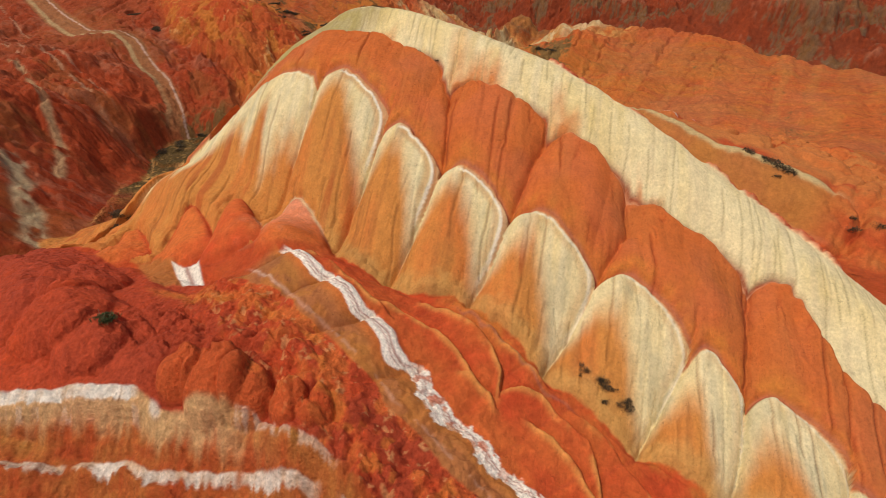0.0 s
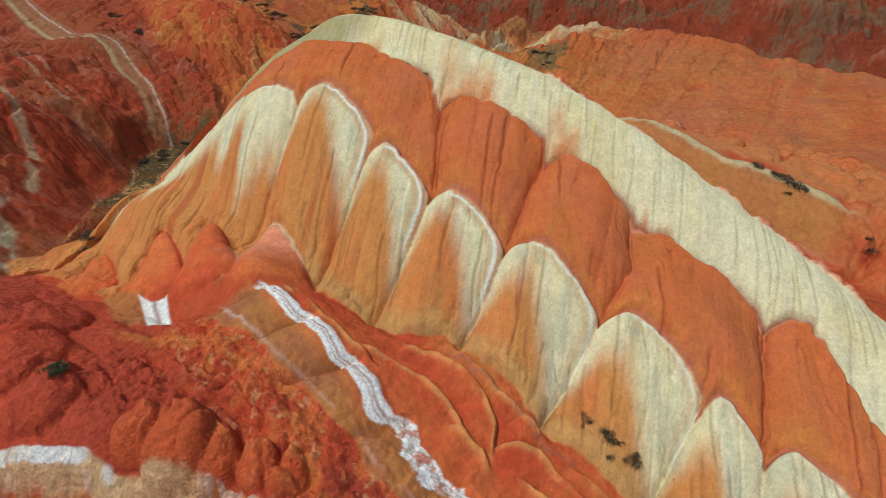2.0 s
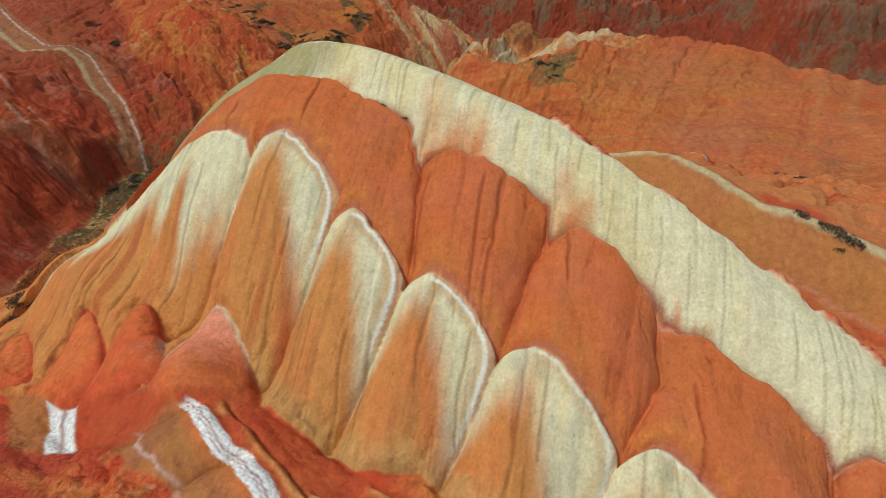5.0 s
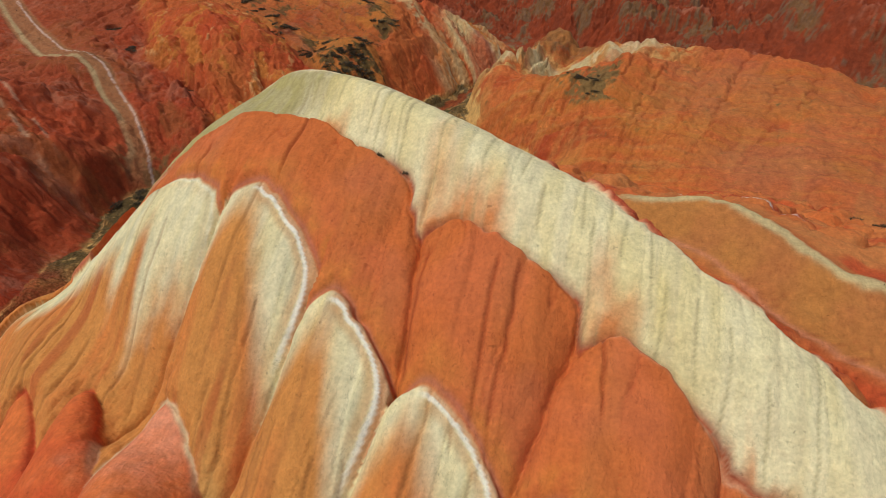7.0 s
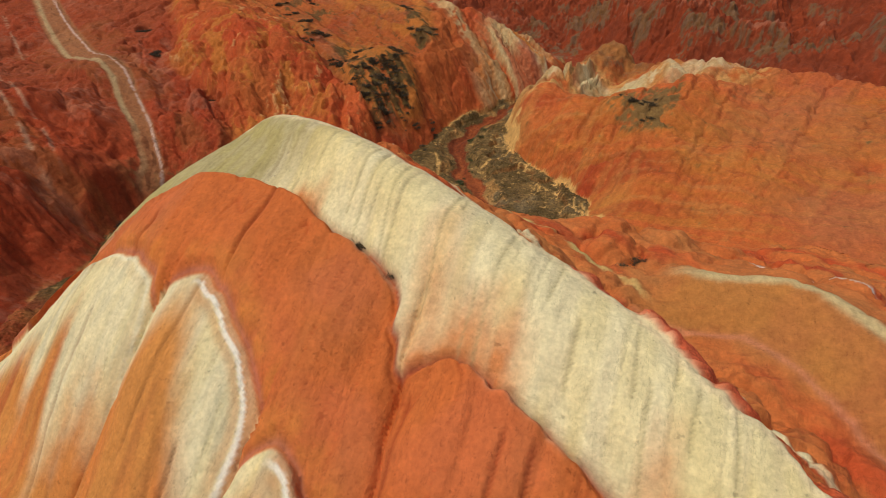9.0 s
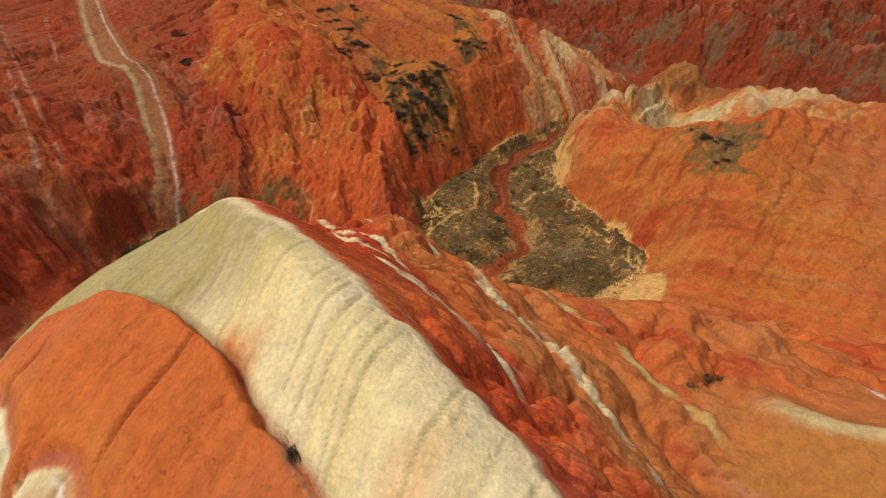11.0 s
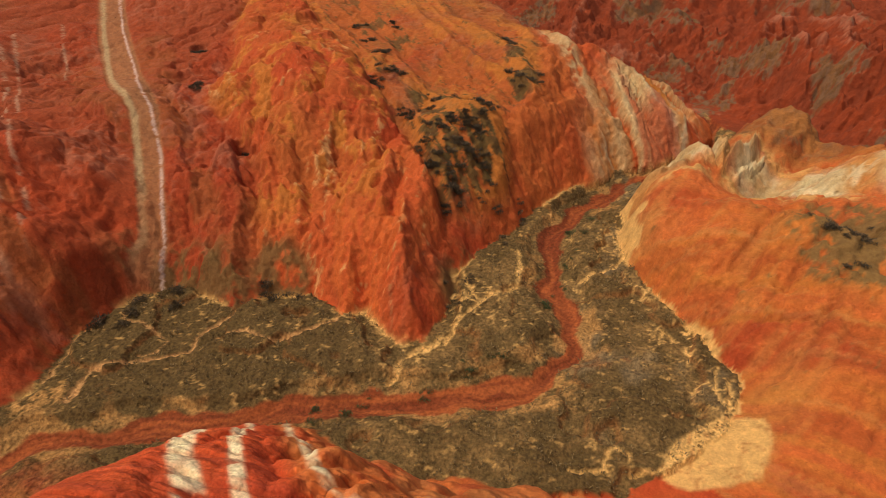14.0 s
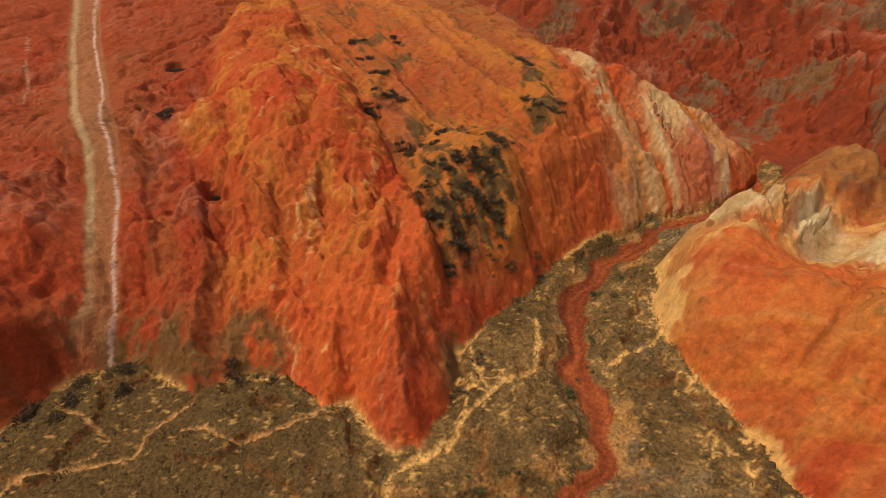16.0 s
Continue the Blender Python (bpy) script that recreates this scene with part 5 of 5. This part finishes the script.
    bp.inputs["Strength"].default_value, bp.inputs["Distance"].default_value = bump, deep
    ln(height, bp.inputs["Height"])
    ln(bp.outputs[0], bsdf.inputs["Normal"])
    return mat


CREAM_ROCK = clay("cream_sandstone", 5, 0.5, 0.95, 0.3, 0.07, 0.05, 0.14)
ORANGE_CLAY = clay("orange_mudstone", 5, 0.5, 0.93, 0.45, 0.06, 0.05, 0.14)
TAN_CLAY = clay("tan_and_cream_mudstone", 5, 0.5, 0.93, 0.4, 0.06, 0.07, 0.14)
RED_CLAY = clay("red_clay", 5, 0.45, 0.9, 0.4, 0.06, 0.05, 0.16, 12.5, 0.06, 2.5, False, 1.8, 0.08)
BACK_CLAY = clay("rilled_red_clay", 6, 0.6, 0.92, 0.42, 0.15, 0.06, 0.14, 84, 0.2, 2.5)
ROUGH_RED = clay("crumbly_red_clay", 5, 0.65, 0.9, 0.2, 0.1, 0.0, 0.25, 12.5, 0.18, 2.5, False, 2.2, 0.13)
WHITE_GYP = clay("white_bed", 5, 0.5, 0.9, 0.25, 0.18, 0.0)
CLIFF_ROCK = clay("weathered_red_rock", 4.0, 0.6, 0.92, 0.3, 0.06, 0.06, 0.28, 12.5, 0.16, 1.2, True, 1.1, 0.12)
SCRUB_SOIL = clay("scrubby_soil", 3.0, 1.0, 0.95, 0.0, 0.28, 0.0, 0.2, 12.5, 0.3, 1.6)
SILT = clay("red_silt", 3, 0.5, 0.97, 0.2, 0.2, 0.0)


# ---- meshes from the terrain ----
def sheet(name, X, Y, keep=None, sink=None):
    """Heights, colours and regions over a grid of places; returns what pieces() needs."""
    z, col, reg = terrain(X, Y)
    if sink is not None:
        z = z - sink(X, Y)
    zx = [np.gradient(v, axis=0) for v in (X, Y, z)]
    zy = [np.gradient(v, axis=1) for v in (X, Y, z)]
    nrm = np.cross(np.stack(zx, -1), np.stack(zy, -1))
    nrm = nrm * np.sign(nrm[..., 2:3]) / np.linalg.norm(nrm, axis=-1, keepdims=True)
    return X, Y, z, col, reg, nrm, keep


def pieces(data, name_of, parent):
    """One mesh for each region name; neighbouring meshes share their seam."""
    X, Y, z, col, reg, nrm, keep = data
    ni, nj = X.shape
    idx = np.arange(ni * nj).reshape(ni, nj)
    flip = ((X[1, 0] - X[0, 0]) * (Y[0, 1] - Y[0, 0]) - (Y[1, 0] - Y[0, 0]) * (X[0, 1] - X[0, 0])) < 0
    quads = np.stack([idx[:-1, :-1], idx[1:, :-1], idx[1:, 1:], idx[:-1, 1:]], -1).reshape(-1, 4)
    if flip:
        quads = quads[:, ::-1]
    rq = reg[:-1, :-1].ravel()
    if keep is not None:
        kv = keep(X, Y).ravel()
        ok = kv[quads].any(1)
        quads, rq = quads[ok], rq[ok]
    V = np.stack([X, Y, z], -1).reshape(-1, 3)
    C = np.concatenate([col.reshape(-1, 3), np.ones((ni * nj, 1))], 1)
    N = nrm.reshape(-1, 3)
    groups = {}
    for r in np.unique(rq):
        groups.setdefault(name_of(int(r)), []).append(int(r))
    made = {}
    for key, regs in groups.items():
        q = quads[np.isin(rq, regs)]
        used, inv = np.unique(q, return_inverse=True)
        name, mat, label, owner = key
        me = bpy.data.meshes.new(name)
        nq = len(q)
        me.vertices.add(len(used))
        me.vertices.foreach_set("co", V[used].astype(np.float32).ravel())
        me.loops.add(nq * 4)
        me.loops.foreach_set("vertex_index", inv.astype(np.int32).ravel())
        me.polygons.add(nq)
        me.polygons.foreach_set("loop_start", np.arange(0, nq * 4, 4, dtype=np.int32))
        me.update(calc_edges=True)
        me.polygons.foreach_set("use_smooth", np.ones(nq, bool))
        at = me.color_attributes.new("beds", "FLOAT_COLOR", "POINT")
        at.data.foreach_set("color", C[used].astype(np.float32).ravel())
        me.normals_split_custom_set_from_vertices(N[used].tolist())
        me.materials.append(mat)
        ob = new(name, me)
        own = parent if owner is None else owner
        if own:
            ob.parent = own
        if label:
            tagged(ob, label=label)
        made[key] = ob
    return made


banded_hill = tagged(new("banded_hill"), "long clay hill with cream crest, orange lobes and cream-capped facets", "hill")
red_cliff = tagged(new("red_cliff"), "eroded dark red rock cliff with pale beds above the valley", "rock cliff")
orange_hill = tagged(new("orange_hill"), "rounded orange clay hill with cream caps beside the stream", "hill")
far_hills = tagged(new("far_hills"), "dark red eroded hills beyond the valley", "hills")


def hill_part(r):
    if r == 10:
        return ("crest_band", CREAM_ROCK, "pale cream sandstone crest", banded_hill)
    if r == 61:
        return ("white_stripe", WHITE_GYP, "crumbling white bed with a purple seam", banded_hill)
    if 11 <= r < 30:
        return ("orange_lobe" + (".%03d" % (r - 11) if r > 11 else ""), ORANGE_CLAY, "", banded_hill)
    if 30 <= r < 50:
        return ("facet" + (".%03d" % (r - 30) if r > 30 else ""), TAN_CLAY, "", banded_hill)
    if 50 <= r < 60:
        return ("red_facet" + (".%03d" % (r - 50) if r > 50 else ""), RED_CLAY, "", banded_hill)
    if r == 60:
        return ("red_band", RED_CLAY, "red clay lobes with ochre edges", banded_hill)
    if r == 62:
        return ("brown_band", TAN_CLAY, "brown crumbly bed", banded_hill)
    if r == 63:
        return ("red_bench", ROUGH_RED, "rough crumbly red bench", banded_hill)
    if r == 64:
        return ("lower_face", ROUGH_RED, "tan and red face with white beds", banded_hill)
    if r == 70:
        return ("back_slope", BACK_CLAY, "rilled red back slope with cream stripes", banded_hill)
    return other_part(r)


def other_part(r):
    if r >= 70:
        return ("lower_back_slope", RED_CLAY, "orange and brown beds on the back slope", banded_hill)
    if 10 <= r:
        return ("hill_skirt", RED_CLAY, "", banded_hill)
    if r == 0:
        return ("ground", SCRUB_SOIL, "", False)
    if r == 1:
        return ("stream_bed", SILT, "", False)
    if r == 2:
        return ("rock_face", CLIFF_ROCK, "", red_cliff)
    if r == 3:
        return ("slope", CLIFF_ROCK, "", orange_hill)
    if r == 4:
        return ("ridge", CLIFF_ROCK, "", far_hills)
    return ("hill_foot", RED_CLAY, "", banded_hill)


HILL_S, HILL_D = (-24.0, 62.0), (-15.0, 52.0)
VAL_X, VAL_Y = (-112.0, 66.0), (40.0, 205.0)
FAR_X, FAR_Y = (-70.0, 110.0), (204.6, 300.0)


def in_hill(x, y, m=0.0):
    s, d = to_sd(x, y)
    return (s > HILL_S[0] + m) & (s < HILL_S[1] - m) & (d > HILL_D[0] + m) & (d < HILL_D[1] - m)


def in_val(x, y, m=0.0):
    return (x > VAL_X[0] + m) & (x < VAL_X[1] - m) & (y > VAL_Y[0] + m) & (y < VAL_Y[1] - m)


def in_far(x, y, m=0.0):
    return ((x > FAR_X[0] + m) & (x < FAR_X[1] - m) & (y > FAR_Y[0] + m) & (y < FAR_Y[1] - m)) | ((x > -170 + m) & (x < VAL_X[0]) & (y > 95 + m) & (y < 206 - m)) | ((x > VAL_X[1] - m) & (x < 131 - m) & (y > 40 + m) & (y < 204 - m))


def label_all(made):
    for (name, mat, label, owner), ob in made.items():
        if owner is False:
            ob.parent = None
            ob.name = name
            tagged(ob, {"ground": "scrub-covered brown valley floor with sandy rills", "stream_bed": "dry winding bed of red silt"}[name], {"ground": "ground", "stream_bed": "stream bed"}[name], kind="structure")


GRID = 0.11
S0, D0 = np.meshgrid(np.arange(HILL_S[0], HILL_S[1], GRID), np.arange(HILL_D[0], HILL_D[1], GRID), indexing="ij")
label_all(pieces(sheet("hill", *to_xy(S0, D0)), hill_part, banded_hill))
GRIDV = 0.26
X1, Y1 = np.meshgrid(np.arange(*VAL_X, GRIDV), np.arange(*VAL_Y, GRIDV), indexing="ij")
label_all(pieces(sheet("valley", X1, Y1, lambda x, y: ~in_hill(x, y, 0.3), lambda x, y: 0.12 * in_hill(x, y, 0.0)), other_part, None))
XL, YL = np.meshgrid(np.arange(-170, VAL_X[0] + 0.3, 0.5), np.arange(95, 206, 0.5), indexing="ij")
label_all(pieces(sheet("left", XL, YL), lambda r: ("rock_face", CLIFF_ROCK, "", red_cliff), None))
X3, Y3 = np.meshgrid(np.arange(*FAR_X, 0.6), np.arange(*FAR_Y, 0.6), indexing="ij")
label_all(pieces(sheet("crags", X3, Y3), other_part, None))
XR, YR = np.meshgrid(np.arange(VAL_X[1] - 0.3, 132, 0.55), np.arange(40, 205, 0.55), indexing="ij")
label_all(pieces(sheet("right", XR, YR), lambda r: ("slope", CLIFF_ROCK, "", orange_hill), None))
GRIDF = 2.5
X2, Y2 = np.meshgrid(np.arange(-420, 421, GRIDF), np.arange(-160, 620, GRIDF), indexing="ij")
far_made = pieces(sheet("far", X2, Y2, lambda x, y: ~(in_hill(x, y, 1.5) | in_val(x, y, 1.5) | in_far(x, y, 1.5)), lambda x, y: 0.8 * (in_hill(x, y) | in_val(x, y) | in_far(x, y))),
                  lambda r: ("outer_land", CLIFF_ROCK, "", False), None)
for ob in far_made.values():
    tagged(ob, "red and brown eroded land reaching the horizon", "ground", kind="structure")


# ---- plants ----
def plain(name, colour, rough=0.85, vary=0.25):
    mat = bpy.data.materials.new(name)
    mat.use_nodes = True
    nd, ln = mat.node_tree.nodes, mat.node_tree.links.new
    bsdf = nd["Principled BSDF"]
    bsdf.inputs["Roughness"].default_value = rough
    geo = nd.new("ShaderNodeNewGeometry")
    mp = nd.new("ShaderNodeMapRange")
    mp.inputs[3].default_value, mp.inputs[4].default_value = 1 - vary, 1 + vary
    ln(geo.outputs["Random Per Island"], mp.inputs[0])
    sc = nd.new("ShaderNodeVectorMath")
    sc.operation = "SCALE"
    sc.inputs[0].default_value = colour
    ln(mp.outputs[0], sc.inputs["Scale"])
    ln(sc.outputs[0], bsdf.inputs["Base Color"])
    return mat


LEAF_DARK, LEAF_GREEN = plain("olive_leaves", (0.066, 0.046, 0.019), 0.8, 0.5), plain("green_leaves", (0.065, 0.085, 0.022), 0.8, 0.4)
TWIG, DRY = plain("dry_twigs", (0.16, 0.10, 0.05)), plain("dry_brush", (0.17, 0.115, 0.042), 0.9, 0.5)


def blades(rng, centre, spread, height, count, size, lean=(0, 0, 0)):
    """Narrow leaf blades in a low clump: vertices and triangles."""
    v, f = [], []
    for _ in range(count):
        a, r = rng.uniform(0, 2 * math.pi), spread * math.sqrt(rng.random())
        base = Vector(centre) + Vector((r * math.cos(a), r * math.sin(a), height * rng.random() * (1 - 0.6 * r / spread)))
        up = Vector((math.cos(a) * 0.7 + rng.uniform(-0.5, 0.5), math.sin(a) * 0.7 + rng.uniform(-0.5, 0.5), rng.uniform(0.4, 1.2))) + Vector(lean)
        up = up.normalized() * size * rng.uniform(0.6, 1.4)
        side = up.cross(Vector((rng.uniform(-1, 1), rng.uniform(-1, 1), rng.uniform(-1, 1)))).normalized() * size * 0.22
        k = len(v)
        v += [base - side, base + side, base + up * 0.6 + side * 0.8, base + up]
        f += [(k, k + 1, k + 2), (k, k + 2, k + 3)]
    return v, f


def mesh_of(name, v, f, mat):
    me = bpy.data.meshes.new(name)
    me.from_pydata([tuple(p) for p in v], [], f)
    me.materials.append(mat)
    return me


def part(name, me, parent, label=""):
    ob = new(name, me)
    ob.parent = parent
    return tagged(ob, label) if label else ob


def shrub(radius, seed, leaf, label):
    """A low desert shrub: a few forking twigs and a ragged clump of small leaves."""
    rng = random.Random(seed)
    top = tagged(new("shrub"), label, "shrub", "shrubs on the slopes")
    for _ in range(3):
        bm = bmesh.new()
        a, r = rng.uniform(0, 6.28), radius * rng.uniform(0.4, 0.95)
        tip = Vector((r * math.cos(a), r * math.sin(a), radius * rng.uniform(0.3, 0.9)))
        m = Matrix.Translation(tip / 2) @ tip.to_track_quat("Z", "Y").to_matrix().to_4x4()
        bmesh.ops.create_cone(bm, segments=5, radius1=radius * 0.035, radius2=radius * 0.01, depth=tip.length, matrix=m)
        me = bpy.data.meshes.new("stem")
        bm.to_mesh(me)
        bm.free()
        me.materials.append(TWIG)
        part("stem", me, top, "dry brown stem")
    v, f = [], []
    for _ in range(9):
        a, r = rng.uniform(0, 6.28), radius * 0.62 * math.sqrt(rng.random())
        cv, cf = blades(rng, (r * math.cos(a), r * math.sin(a), 0), radius * rng.uniform(0.3, 0.5), radius * rng.uniform(0.25, 0.5), 40, radius * 0.17)
        f += [tuple(i + len(v) for i in t) for t in cf]
        v += cv
    part("foliage", mesh_of("foliage", v, f, leaf), top)
    return top


def ground_z(x, y):
    return float(terrain(np.array([x]), np.array([y]))[0][0])


def plant(kinds, spots, rng, lift=-0.06):
    """Copies of the given shrubs on the ground at the spots."""
    xs, ys = np.array([p[0] for p in spots]), np.array([p[1] for p in spots])
    zs = terrain(xs, ys)[0]
    for x, y, z in zip(xs, ys, zs):
        copy_thing(rng.choice(kinds), pose(float(x), float(y), float(z) + lift, rng.uniform(-8, 8), rng.uniform(-8, 8), rng.uniform(0, 360)))


rng = random.Random(7)
DARKS = [shrub(r, 20 + i, LEAF_DARK, "low dark olive shrub growing on bare clay") for i, r in enumerate((0.45, 0.65, 0.9, 1.2))]
GREENS = [shrub(r, 40 + i, LEAF_GREEN, "small green bush beside the dry stream") for i, r in enumerate((0.4, 0.6, 0.85))]
hosts = DARKS + GREENS


def around(centres, each, spread):
    return [(cx + rng.gauss(0, spread), cy + rng.gauss(0, spread)) for cx, cy in centres for _ in range(each)]


# on the banded hill and at its ends
plant(DARKS[:2], around([(9.9, 23.3), (10.6, 22.5), (11.6, 21.8), (12.4, 21.3)], 3, 0.35), rng)
plant(GREENS[1:], around([(-24.6, 23.9)], 3, 0.4), rng)
plant(DARKS[:1], [(-3.7, 53.3), (-3.3, 53.1), (-1.5, 51.6)], rng)
plant(DARKS[1:], around([(37.8, 55.9), (39.0, 53.8), (45.6, 46.5), (55.6, 65)], 3, 0.9), rng)
plant(DARKS[:3], around([(14.6, 72.8), (47.8, 79)], 4, 0.9), rng)
plant(DARKS[2:], around([(-39.5, 50.4), (-55.5, 99), (-56.3, 94.4), (-52, 101), (-41, 106), (-37.8, 107)], 4, 1.0), rng)
# streaks of scrub down the shrubby slope and over the cliff
plant(DARKS[1:], around([(-43.9, 143.3), (-42.8, 147.9), (-35.7, 139), (-29.7, 130.4), (-27.4, 127.9), (-24.9, 128.4), (-22.1, 133.7), (-19.9, 129.6), (-22.8, 125.1), (-28.9, 134.3), (-23.7, 141.4),
                         (-32, 143), (-26, 137), (-25, 131.5), (-24, 136)], 9, 1.1), rng)
plant(DARKS[1:], around([(-57.1, 165.3), (-51.9, 168.3), (-52.5, 158.6), (-22, 152.2), (-18.8, 151.6), (-27, 162.6), (-48, 155), (-72.6, 142.6), (-55, 122.7), (-82.9, 147.1), (-71.2, 132.9)], 4, 0.9), rng)
plant(DARKS[:3], around([(-18.2, 116.6), (-15.2, 133.1), (-17, 126.4), (-18.4, 112.6), (20.6, 123.5), (21.7, 121.4), (20, 126), (22.5, 125)], 5, 0.9), rng)
# along the stream
plant(GREENS, around([(-6.8, 125.8), (-6.6, 121.3), (-7.8, 132.5), (-13.3, 103.5), (-10.6, 105.3), (-17.3, 99.1), (-21.8, 96.5), (-26, 92), (-24.1, 92.7), (-7.4, 117.7)], 3, 0.5), rng)
for k, h in enumerate(hosts):               # the first of each kind stands with the rest
    hx, hy = (-30.0 + 2.1 * k, 135.0 + 1.3 * k) if k < 4 else (-7.2 + 0.3 * k, 112.0 + 4 * k)
    h.matrix_basis = pose(hx, hy, ground_z(hx, hy) - 0.06)

# scrub and dry tufts over the valley floor, too many to count
r2 = np.random.default_rng(3)
px, py = r2.uniform(-58, 14, 9000), r2.uniform(82, 158, 9000)
pz, _, preg = terrain(px, py)
thick = fbm(px * 0.35, py * 0.35, 301) + 0.5 * fbm(px * 1.1, py * 1.1, 305)
ok = (preg == 0) & (thick > -0.15)
v, f = [], []
for x, y, z in zip(px[ok], py[ok], pz[ok]):
    size = rng.uniform(0.12, 0.34)
    cv, cf = blades(rng, (x, y, z - 0.03), size * 1.1, size * 0.5, 7, size)
    f += [tuple(i + len(v) for i in t) for t in cf]
    v += cv
tagged(new("valley_scrub", mesh_of("valley_scrub", v, f, DRY)), "dry brown scrub tufts scattered over the valley floor", "scrub", kind="stuff")
